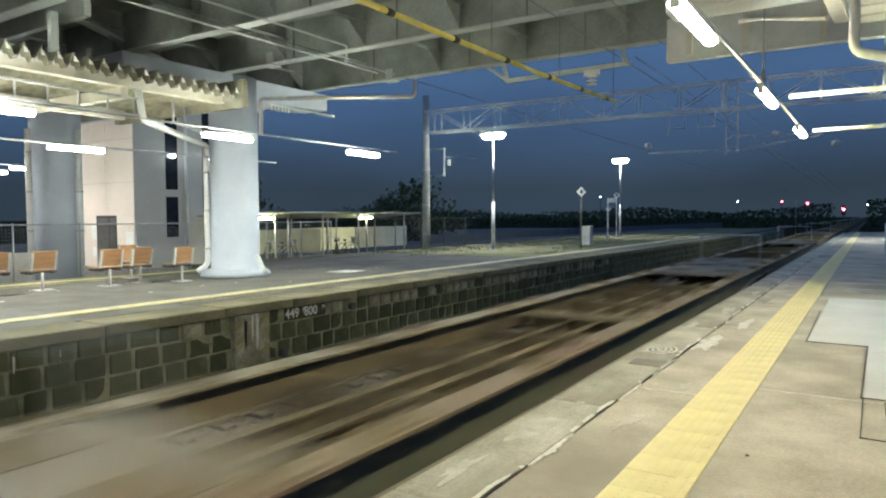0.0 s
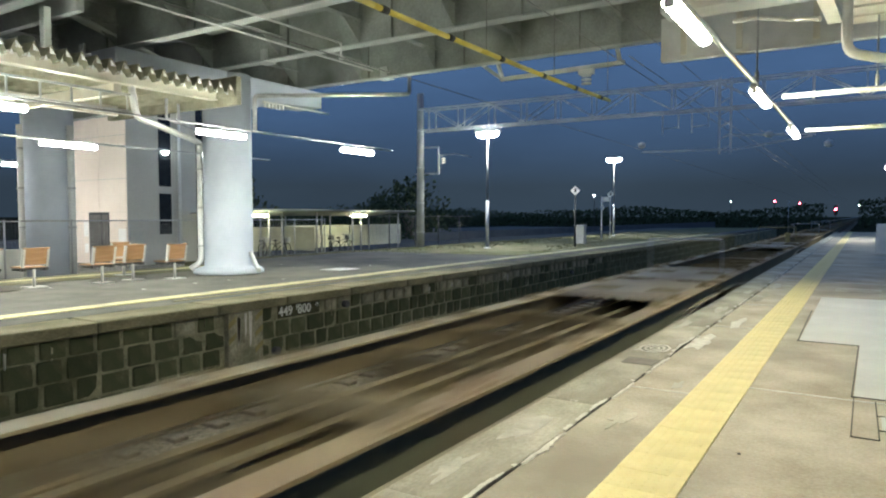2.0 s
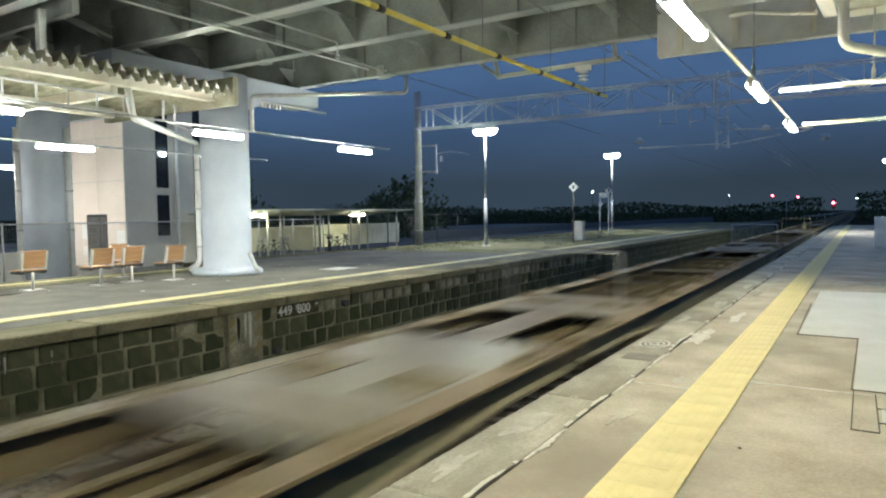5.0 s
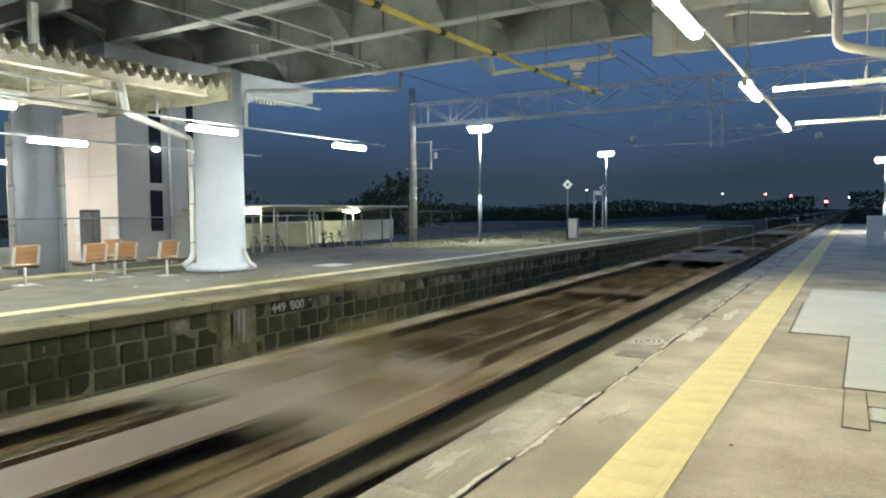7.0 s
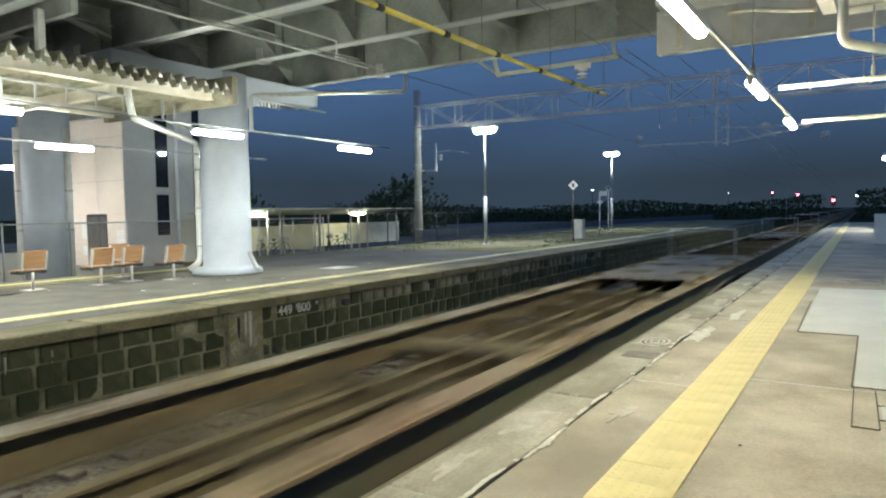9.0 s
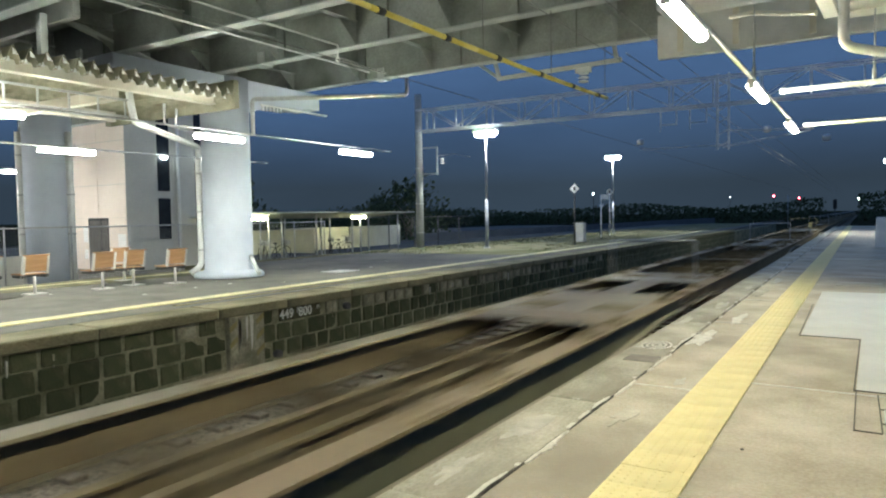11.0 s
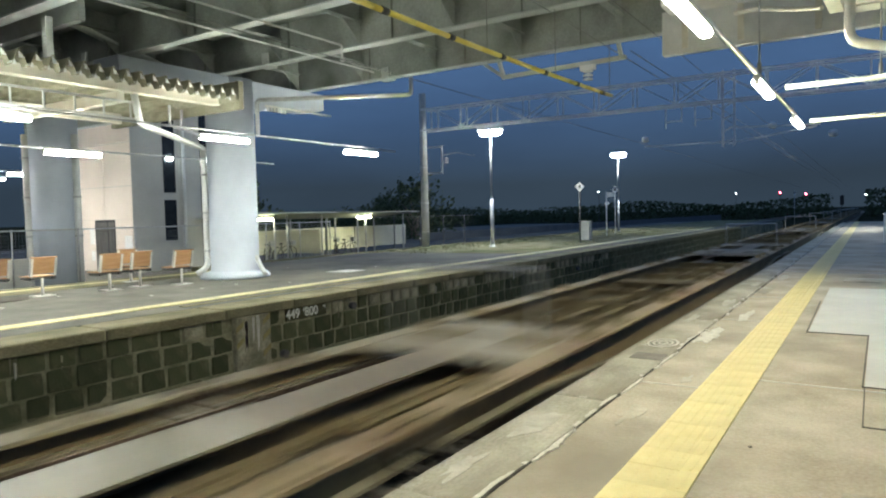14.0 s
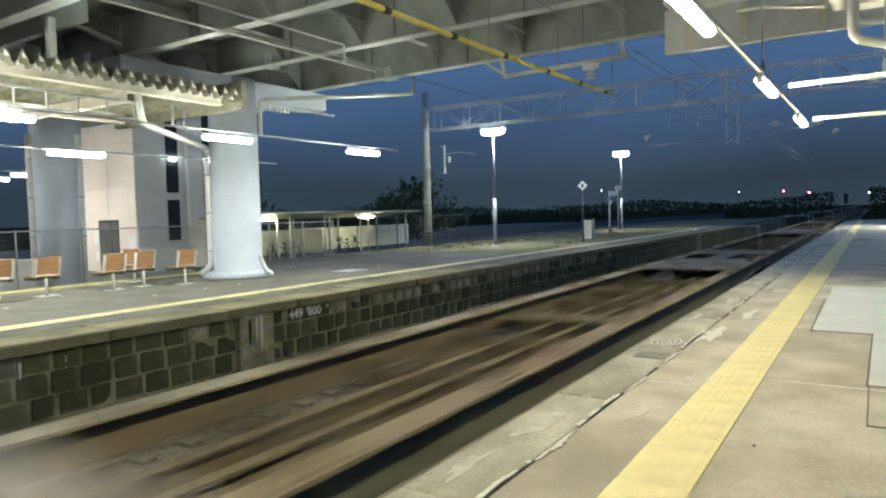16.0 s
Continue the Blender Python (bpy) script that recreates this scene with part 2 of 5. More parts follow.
def beam(bm, p, q, w, h):
    """A bar of w by h from p to q, h upwards."""
    p, q = Vector(p), Vector(q)
    d = (q - p).normalized()
    s = d.cross(Vector((0, 0, 1)))
    s = (s.normalized() if s.length > 1e-4 else Vector((1, 0, 0))) * w / 2
    u = s.cross(d).normalized() * h / 2
    v = [bm.verts.new(c + a * s + b * u) for c in (p, q) for a, b in ((-1, -1), (1, -1), (1, 1), (-1, 1))]
    for f in ((3, 2, 1, 0), (4, 5, 6, 7), (0, 1, 5, 4), (1, 2, 6, 5), (2, 3, 7, 6), (3, 0, 4, 7)):
        bm.faces.new([v[i] for i in f])
    return bm


def profile(bm, points, y0, y1):
    """Extrudes a closed outline of (x, z) from y0 to y1."""
    a = [bm.verts.new((x, y0, z)) for x, z in points]
    b = [bm.verts.new((x, y1, z)) for x, z in points]
    bm.faces.new(a), bm.faces.new(b[::-1])
    for i in range(len(points)):
        j = (i + 1) % len(points)
        bm.faces.new((a[j], a[i], b[i], b[j]))
    return bm


def lathe(bm, rings, n=32, centre=(0, 0)):
    """Turns (radius, z) pairs round an upright axis, closed at both ends."""
    made = [[bm.verts.new((centre[0] + r * math.cos(6.28319 * i / n), centre[1] + r * math.sin(6.28319 * i / n), z)) for i in range(n)] for r, z in rings]
    for a, b in zip(made, made[1:]):
        for i in range(n):
            bm.faces.new((a[i], a[(i + 1) % n], b[(i + 1) % n], b[i])).smooth = True
    bm.faces.new(made[0][::-1]), bm.faces.new(made[-1])
    return bm


def B():
    return bmesh.new()


def part(name, bm, material, parent=None, label="", bevel=0.0, loc=None):
    if bevel:
        bmesh.ops.bevel(bm, geom=bm.edges[:], offset=bevel, segments=1, affect="EDGES", clamp_overlap=True)
    bmesh.ops.recalc_face_normals(bm, faces=bm.faces[:])
    me = bpy.data.meshes.new(name)
    bm.to_mesh(me)
    bm.free()
    me.materials.append(M[material])
    ob = new(name, me)
    if parent:
        ob.parent = parent
    if loc:
        ob.location = loc
    if label:
        tagged(ob, label)
    return ob


def share(ob, loc, turn=0.0):
    """Another object on ob's mesh under the same parent."""
    o = new(ob.name.split(".")[0], ob.data)
    o.parent, o.location = ob.parent, loc
    o.rotation_euler[2] = turn
    return o


def thing(name, loc, label, category, group="", kind=""):
    ob = new(name)
    ob.location = loc
    return tagged(ob, label, category, group, kind)


def solid(name, bm, material, label, category, kind="", bevel=0.0, group=""):
    return tagged(part(name, bm, material, None, "", bevel), label, category, group, kind)

# ---- setting ----
RAIL = -0.92                      # top of rail; platform tops at 0
TRACKS = (-3.73, -7.66, -19.2)    # centre lines
EDGE, FAR_EDGE, FAR_BACK = -2.21, -9.20, -17.3
Y0, Y1 = -14.0, 75.0


def build_ground():
    bm = B()
    xs = (-2000, -60, -22, 8, 60, 2000)
    ys = (-400, -60, 75, 400, 3000)
    for i in range(5):
        for j in range(4):
            z = -1.45
            vs = [bm.verts.new((x, y, z)) for x, y in ((xs[i], ys[j]), (xs[i + 1], ys[j]), (xs[i + 1], ys[j + 1]), (xs[i], ys[j + 1]))]
            bm.faces.new(vs)
    bmesh.ops.remove_doubles(bm, verts=bm.verts[:], dist=0.001)
    solid("ground", bm, "earth", "dark bare ground with weeds beyond the railway", "ground", "structure")
    bm = B()
    profile(bm, [(-9.25, -1.4), (-9.25, -1.12), (-2.2, -1.12), (-2.2, -1.4)], Y0, 400)
    solid("track_bed", bm, "ballast", "brown stone ballast between the platforms", "ballast", "structure")
    bm = B()
    profile(bm, [(-21.2, -1.4), (-21.0, -1.12), (-17.25, -1.12), (-17.25, -1.4)], Y0, 400)
    solid("track_bed_back", bm, "ballast", "brown stone ballast behind the island platform", "ballast", "structure")
    bm = B()
    box(bm, -60, -21.25, -40, 120, -1.4, -0.5)
    solid("forecourt", bm, "asphalt", "dark asphalt forecourt behind the station", "pavement", "structure")


def build_track(x, ties):
    t = thing("railway_track", (x, 0, RAIL), "rusty steel rails on weathered sleepers in ballast", "railway track", "railway tracks", "structure")
    for s in (-1, 1):
        bm = B()
        c = s * (1.067 + 0.065) / 2
        profile(bm, [(c - .062, -.15), (c + .062, -.15), (c + .062, -.135), (c + .01, -.115), (c + .01, -.045), (c + .032, -.035),
                     (c + .032, -.004), (c + .024, 0), (c - .024, 0), (c - .032, -.004), (c - .032, -.035), (c - .01, -.045), (c - .01, -.115), (c - .062, -.135)], Y0, 400)
        part("rail", bm, "rail", t)
    bm = B()
    box(bm, -1.0, 1.0, -0.1, 0.1, -0.27, -0.15)
    first = part("sleeper", bm, "sleeper", t, bevel=0.012)
    first.location = (0, -5, 0)
    for i in range(1, ties):
        share(first, (random.uniform(-.02, .02), -5 + i * 0.62, 0), random.uniform(-.01, .01))
    return t


def build_near_platform():
    p = thing("platform", (0, 0, 0), "worn beige concrete platform with patched joints", "platform", "", "structure")
    bm = B()
    box(bm, -1.72, 9.0, Y0, Y1, -1.4, -0.004)
    part("platform_slab", bm, "concrete", p, "beige worn concrete surface")
    bm = B()
    box(bm, EDGE + 0.12, -1.75, Y0, Y1, -1.4, -0.14)
    part("retaining_wall", bm, "pale_stone", p, "dark concrete edge wall")
    # coping slabs along the edge, with open joints
    lengths, y, first = (2.35, 2.1, 1.9, 2.6, 2.2), -6.0, None
    bm = B()
    box(bm, EDGE, -1.745, 0, 1, -0.14, 0.0)
    first = part("coping_slab", bm, "coping", p, "", 0.008)
    k = 0
    while y < Y1 - 3:
        ln = lengths[k % 5]
        o = first if k == 0 else share(first, (0, 0, 0))
        o.location, o.scale = (0, y, random.uniform(-.003, .003)), (1, ln - 0.006, 1)
        y, k = y + ln, k + 1
    # wandering crack in the long joint behind the coping, with crumbs of pale filler along it
    wander = lambda yy: -1.732 + .026 * noise.noise((yy * 1.7, 2, 0)) + .012 * noise.noise((yy * 7, 8, 0))
    rnd = random.Random(23)
    y = -3.0
    while y < 10.6:
        ln = rnd.uniform(.5, 1.1)
        if 8.0 < y < 9.6:
            y = 9.9
        bm = B()
        cut = [y + ln * i / 24 for i in range(25)]
        wide = rnd.uniform(.002, .007)
        top = [[bm.verts.new((wander(v) + k * (wide + .004 * noise.noise((v * 9, k, 3))), v, .003)) for v in cut] for k in (-1, 1)]
        for i in range(24):
            bm.faces.new((top[0][i], top[1][i], top[1][i + 1], top[0][i + 1]))
        ex = bmesh.ops.extrude_face_region(bm, geom=bm.faces[:])
        for v in [g for g in ex["geom"] if isinstance(g, bmesh.types.BMVert)]:
            v.co.z = -.02
        part("open_joint", bm, "joint", p)
        y += ln
    y = -3.0
    while y < 34:
        ln = rnd.choice((.05, .09, .16, .30, .55)) * rnd.uniform(.7, 1.3)
        if rnd.random() < (.9 if y < 6 else .6):
            bm = B()
            n, side = max(5, int(ln / .03)), rnd.choice((-1, -1, 1))
            lo, hi = [], []
            for i in range(n + 1):
                yy = y + ln * i / n
                taper = math.sin(math.pi * (i + .35) / (n + .7)) ** .5
                w = taper * (.026 + .045 * abs(noise.noise((yy * 11, 2, 5))))
                lo.append(bm.verts.new((wander(yy) + side * .004, yy, .007)))
                hi.append(bm.verts.new((wander(yy) + side * (.004 + w), yy, .007)))
            for i in range(n):
                bm.faces.new((lo[i], hi[i], hi[i + 1], lo[i + 1]))
            ret = bmesh.ops.extrude_face_region(bm, geom=bm.faces[:])
            for v in [g for g in ret["geom"] if isinstance(g, bmesh.types.BMVert)]:
                v.co.z = -.02
            part("joint_filler", bm, "filler", p)
        y += ln + rnd.uniform(.0, .12)
    # cross joints in the slab
    for yy, xa, xb in ((5.86, -1.70, -1.215), (9.72, -1.70, -1.215), (6.35, -0.84, 4.0), (12.4, -1.70, -1.22), (17.6, -1.74, 4.0), (24.0, -1.74, 4.0)):
        bm = B()
        box(bm, xa, xb, yy, yy + 0.022, -0.01, 0.0025)
        part("slab_joint", bm, "filler", p)
    # paler new concrete slab, L-shaped, with a dark joint round it
    bm = B()
    pts = [(-0.62, 9.12), (0.0, 9.12), (-0.03, 6.50), (3.5, 6.50), (3.5, 14.5), (-0.62, 14.2)]
    a = [bm.verts.new((x, y2, 0.004)) for x, y2 in pts]
    b = [bm.verts.new((x, y2, -0.05)) for x, y2 in pts]
    bm.faces.new(a)
    for i in range(6):
        bm.faces.new((a[i], b[i], b[(i + 1) % 6], a[(i + 1) % 6]))
    part("slab_patch", bm, "new_slab", p, "pale newer concrete slab")
    bm = B()
    for (ax, ay), (bx, by) in (((-0.635, 9.105), (0.0, 9.105)), ((-0.01, 9.105), (-0.045, 6.48)), ((-0.635, 9.1), (-0.66, 12.2)), ((-.04, 6.49), (3.5, 6.49))):
        beam(bm, (ax, ay, 0), (bx, by, 0), 0.012, 0.008)
    part("patch_joint", bm, "joint", p, "dark open joint")
    bm = B()
    for (ax, ay), (bx, by) in (((-0.03, 6.46), (-0.035, 5.30)), ((-0.035, 5.30), (0.13, 5.30)), ((0.13, 5.32), (0.12, 6.40)), ((0.12, 5.95), (0.8, 5.95)), ((.13, 5.55), (.8, 5.55))):
        beam(bm, (ax, ay, 0), (bx, by, 0), 0.009, 0.008)
    part("drain_joint", bm, "joint", p, "dark joint round an old drain")
    bm = B()
    box(bm, 0.15, 0.8, 5.57, 5.93, -.03, 0.004)
    part("drain_patch", bm, "new_slab", p, "pale concrete fill")
    bm = B()
    box(bm, -0.45, 0.35, 15.5, 16.3, -.03, 0.004)
    part("plate", bm, "coping", p, "dark inspection cover")
    build_patches(p)
    return p


def build_patches(p):
    """Cement smears, worn edges and dark spots on the near platform."""
    rnd = random.Random(11)
    spots = [(-1.62, 8.35, .16, .55, "filler"), (-1.45, 10.1, .10, .5, "filler"), (-1.95, 5.55, .10, .35, "worn_cement"), (-2.08, 9.6, .07, .6, "worn_cement"), (-1.9, 11.6, .10, .5, "worn_cement"),
             (-1.60, 13.9, .12, .8, "coping"), (-1.98, 4.3, .12, .30, "worn_cement"), (-1.36, 6.1, .05, .18, "worn_cement"), (-2.05, 3.4, .08, .3, "worn_cement"), (-1.5, 4.9, .10, .35, "coping"),
             (.55, 4.4, .30, .25, "coping"), (.1, 3.9, .35, .16, "coping"), (-.35, 11.5, .12, .5, "coping"), (-1.55, 16.0, .12, .7, "worn_cement"), (-1.9, 14.5, .08, .6, "worn_cement"), (-2.1, 7.3, .05, .4, "worn_cement")]
    for x, y, a, b, m in spots:
        bm = B()
        n = 36
        lobe = lambda i: .8 + .75 * noise.noise((1.4 * math.cos(6.28319 * i / n), 1.4 * math.sin(6.28319 * i / n), x * 7 + y)) + .22 * noise.noise((i * .7, y * 5, x))
        ring = [bm.verts.new((x + a * lobe(i) * math.cos(6.28319 * i / n), y + b * lobe(i) * math.sin(6.28319 * i / n), .0012)) for i in range(n)]
        low = [bm.verts.new((v.co.x, v.co.y, -.02)) for v in ring]
        bm.faces.new(ring)
        for i in range(n):
            bm.faces.new((ring[i], low[i], low[(i + 1) % n], ring[(i + 1) % n]))
        part("cement_patch", bm, m, p)
    for i in range(9):
        bm = B()
        r = rnd.uniform(.005, .014)
        lathe(bm, [(r, -.004), (r * .9, .0022)], 9, (rnd.uniform(-.8, 1.0), rnd.uniform(2.6, 9.0)))
        part("gum_spot", bm, "joint", p)


def build_tactile():
    t = thing("tactile_strip", (-1.01, 0, 0), "yellow tactile warning tiles with raised dots along the platform", "tactile paving", "", "structure")
    bm = B()
    box(bm, -0.200, 0.0985, 0.001, 0.299, -0.02, 0.010)
    for i in range(5):
        for j in range(5):
            lathe(bm, [(0.0115, 0.0095), (0.009, 0.0116), (0.006, 0.012)], 6, (-0.171 + i * 0.060, 0.030 + j * 0.060))
    tile = part("tactile_tile", bm, "yellow_tile", t)
    bm = B()
    box(bm, 0.0995, 0.200, 0.001, 0.299, -0.02, 0.010)
    box(bm, 0.14, 0.16, 0.03, 0.27, 0.010, 0.013)
    line = part("inner_line_tile", bm, "yellow_tile", t)
    tile.location = line.location = (0, -3.0, 0)
    for i in range(1, 150):
        share(tile, (0, -3 + i * 0.3, random.uniform(-.0015, .0015)))
        share(line, (0, -3 + i * 0.3, random.uniform(-.0015, .0015)))
    bm = B()
    box(bm, -0.2, 0.2, 42.0, Y1, -.02, 0.010)
    part("far_tiles", bm, "yellow_tile", t)


def build_far_platform():
    p = thing("island_platform", (0, 0, 0), "asphalt island platform with a mossy stone edge wall", "platform", "", "structure")
    bm = B()
    box(bm, FAR_BACK, FAR_EDGE - 0.75, Y0, Y1 + 20, -1.4, -0.004)
    part("platform_surface", bm, "asphalt", p, "dark grey asphalt surface")
    bm = B()
    box(bm, FAR_BACK - 1.3, FAR_BACK - .01, 14.0, Y1 + 20, -1.4, -0.008)
    part("platform_surface", bm, "asphalt", p)
    bm = B()
    box(bm, FAR_BACK - .9, -11.05, 23.0, Y1 + 20, -.2, 0.002)
    part("weedy_surface", bm, "dirt", p, "weedy pale gravel surface at the platform end")
    bm = B()
    box(bm, FAR_BACK - .02, FAR_BACK + 1.5, Y0, 14.0, -.3, 0.004)
    part("back_strip", bm, "far_coping", p, "pale concrete strip at the back edge")
    bm = B()
    box(bm, FAR_BACK + .55, FAR_BACK + .85, Y0, 14.0, -.1, 0.010)
    part("back_line", bm, "yellow_line", p, "pale yellow line")
    bm = B()
    box(bm, FAR_BACK - 1.35, FAR_BACK - .95, 14.0, Y1, -.3, 0.03)
    part("back_kerb", bm, "far_coping", p, "pale concrete kerb")
    # edge coping and painted lines
    bm = B()
    box(bm, FAR_EDGE - 0.75, FAR_EDGE - 0.02, Y0, 2.0, -0.17, -0.002)
    part("coping", bm, "far_coping", p)
    y = 2.0
    k = 0
    bm = B()
    box(bm, FAR_EDGE - 0.74, FAR_EDGE + 0.03, 0, 1, -0.17, 0.0)
    first = part("coping_stone", bm, "far_coping", p, "", 0.02)
    while y < 60:
        ln = 1.6 + 0.5 * ((k * 7) % 3) / 2
        o = first if k == 0 else share(first, (0, 0, 0))
        o.location, o.scale = (random.uniform(-.01, .01), y, random.uniform(-.008, .004)), (1, ln - .015, 1)
        y, k = y + ln, k + 1
    bm = B()
    box(bm, -10.98, -10.62, Y0, 58, -.02, 0.008)
    part("platform_line", bm, "yellow_line", p, "worn pale yellow line")
    bm = B()
    box(bm, -10.36, -10.24, 7.5, 58, -.02, 0.006)
    part("platform_line", bm, "far_coping", p, "worn pale line")
    bm = B()
    box(bm, -12.9, -12.2, 14.1, 15.0, -.02, 0.006)
    part("cover_plate", bm, "new_slab", p, "white inspection cover")
    bm = B()
    lathe(bm, [(0.55, 0.0), (0.55, 0.015), (0.50, 0.018)], 24, (-14.9, 6.6))
    part("manhole", bm, "joint", p, "dark round manhole cover")
    bm = B()
    for i in range(16):
        x, y = random.uniform(-16, -11.2), random.uniform(5, 20)
        r = random.uniform(.02, .06)
        lathe(bm, [(r, 0.0), (r * .8, 0.004)], 7, (x, y))
    tagged(part("chewing_gum_spots", bm, "new_slab", p, "small pale spots on the asphalt"), kind="stuff")
    # weeds between the asphalt and the back kerb
    bm = B()
    for i in range(4200):
        y = 22 + 36 * random.random() ** 1.2
        x = FAR_BACK + random.gauss(0.3, 1.0) if random.random() < .6 else -11.5 - random.random() * 1.6 - (y > 34) * random.random() * 3
        if x > -10.6 or noise.noise((x * .6, y * .25, 3)) < -0.12 or y < 26 and x > -14:
            continue
        h, a, w = random.uniform(.03, .11), random.random() * 6.28, 0.02
        d = Vector((math.cos(a), math.sin(a), 0))
        c = Vector((x, y, 0))
        bm.faces.new([bm.verts.new(v) for v in (c - d * w, c + d * w, c + Vector((random.gauss(0, .05), random.gauss(0, .05), h)))])
    tagged(solid("grass_tufts", bm, "grass", "dry grass tufts on the far end of the platform", "grass"), kind="stuff")


def build_stone_wall():
    w = thing("stone_wall", (FAR_EDGE - 0.06, 0, 0), "dark mossy stone block wall with raised pale mortar", "stone wall", "", "structure")
    bm = B()
    box(bm, -0.5, -0.088, Y0, Y1 + 20, -1.4, -0.172)
    part("wall_core", bm, "mortar", w, "raised pale mortar")
    kinds = []
    for wd in (0.30, 0.34, 0.39, 0.45):
        for hh in (0.30,):
            bm = B()
            n = 3
            box(bm, -0.2, 0.0, 0.0, wd, 0.0, hh)
            bmesh.ops.bevel(bm, geom=[e for e in bm.edges], offset=0.016, segments=2, affect="EDGES")
            for v in bm.verts:
                if v.co.x > -.1:
                    v.co += Vector((noise.noise(v.co * 9 + Vector((wd * 50, 0, 0))) * .035, noise.noise(v.co * 7) * .02, noise.noise(v.co * 8 + Vector((4, 0, 0))) * .02))
            me = bpy.data.meshes.new("stone")
            bmesh.ops.recalc_face_normals(bm, faces=bm.faces[:])
            bm.to_mesh(me)
            bm.free()
            kinds.append((wd, me))
    pale = [(wd, me.copy()) for wd, me in kinds]
    for _, me in kinds:
        me.materials.append(M["stone"])
    for _, me in pale:
        me.materials.append(M["pale_stone"])
    rest = []
    for row, (z, hh) in enumerate(((-0.44, 0.25), (-0.765, 0.30), (-1.09, 0.30), (-1.40, 0.28))):
        y = 0.5 + row * 0.17
        while y < 62:
            wd, me = random.choice(pale if row == 0 and random.random() < (.75 if y > 6 else .15) else kinds)
            if 7.78 < y + wd / 2 < 8.62 or (row == 0 and 9.0 < y + wd / 2 < 10.2):
                y += wd
                continue
            if row < 3 and y < 28:
                o = new("stone", me)
                o.parent, o.location = w, (random.uniform(-.075, -.05), y, z)
                o.scale = (1, 1, hh / 0.30)
            else:
                rest.append((me, y, z, hh / .30))
            y += wd + random.uniform(.045, .07)
    bm = B()
    for me, y, z, s in rest:
        tmp = bmesh.new()
        tmp.from_mesh(me)
        base = {v.index: bm.verts.new((v.co.x - .06, v.co.y + y, v.co.z * s + z)) for v in tmp.verts}
        for f in tmp.faces:
            bm.faces.new([base[v.index] for v in f.verts])
        tmp.free()
    tagged(part("far_stones", bm, "stone", w), kind="stuff")
    # rendered pier with worn hazard stripes, and the band that carries the distance mark
    bm = B()
    box(bm, -0.3, 0.015, 7.80, 8.60, -1.4, -0.175)
    part("pier", bm, "pale_stone", w, "rendered pale pier with worn hazard stripes", 0.02)
    for k, (ya, za) in enumerate(((7.80, -.30), (7.80, -.58), (8.40, -.24), (8.40, -.52), (8.40, -.80))):
        bm = B()
        vs = [(0.022, ya, za - .16), (0.022, ya + .18, za - .04), (0.022, ya + .18, za + .06), (0.022, ya, za - .06)]
        f = bm.faces.new([bm.verts.new(v) for v in vs])
        ex = bmesh.ops.extrude_face_region(bm, geom=[f])
        for v in [g for g in ex["geom"] if isinstance(g, bmesh.types.BMVert)]:
            v.co.x -= 0.006
        part("hazard_stripe", bm, "hazard_yellow", w)
    rnd = random.Random(5)
    for k in range(34):
        y = rnd.uniform(7.85, 8.5) if k < 10 else rnd.uniform(1.5, 20)
        if k >= 10 and 8.95 < y < 10.2:
            continue
        z1, ln, wd = -.18 - .1 * rnd.random(), rnd.uniform(.12, .5) * (1.4 if k < 10 else 1), rnd.uniform(.012, .04) * (2.2 if k < 10 else 1)
        x = .0165 if k < 10 else -.052
        bm = B()
        v = [bm.verts.new(q) for q in ((x, y, z1), (x, y + wd, z1 - .01), (x, y + wd * .7, z1 - ln * .8), (x, y + wd * .3, z1 - ln))]
        f = bm.faces.new(v)
        ex = bmesh.ops.extrude_face_region(bm, geom=[f])
        for q in [g for g in ex["geom"] if isinstance(g, bmesh.types.BMVert)]:
            q.co.x -= .03
        part("lime_streak", bm, "filler" if k % 3 == 0 else "pale_stone", w)
    bm = B()
    box(bm, -0.2, -0.045, 9.05, 10.15, -0.43, -0.185)
    part("mark_band", bm, "stone", w, "smooth dark band under the coping")
    cu = bpy.data.curves.new("distance_mark", "FONT")
    cu.body, cu.size, cu.extrude = "449  800", 0.245, 0.002
    cu.offset = 0.006
    cu.materials.append(M["text_white"])
    ob = new("distance_mark", cu)
    ob.parent, ob.location, ob.rotation_euler = w, (-0.030, 9.02, -0.385), (radians(90), 0, radians(90))
    tagged(ob, "white painted distance figures 449 800")
    for s, y, z, size in (("K", 9.475, -.31, .15), ("M", 10.03, -.30, .11)):
        cu = bpy.data.curves.new("distance_mark", "FONT")
        cu.body, cu.size, cu.extrude = s, size, 0.002
        cu.materials.append(M["text_white"])
        o = new("distance_mark", cu)
        o.parent, o.location, o.rotation_euler = w, (-0.030, y, z), (radians(90), 0, radians(90))
    for y, z in ((10.95, -.36), (8.95, -1.02), (24, -.6)):
        bm = B()
        tube(bm, (-.2, y, z), (.03, y, z), .075, 16)
        part("drain_pipe", bm, "dark_metal", w, "dark drain hole")


# ---- overhead bridge ----
SOFFIT = 5.2
BX0, BX1 = -30.0, 1.5
GIRDERS = (3.4, 6.2, 9.0, 11.6, 14.62)


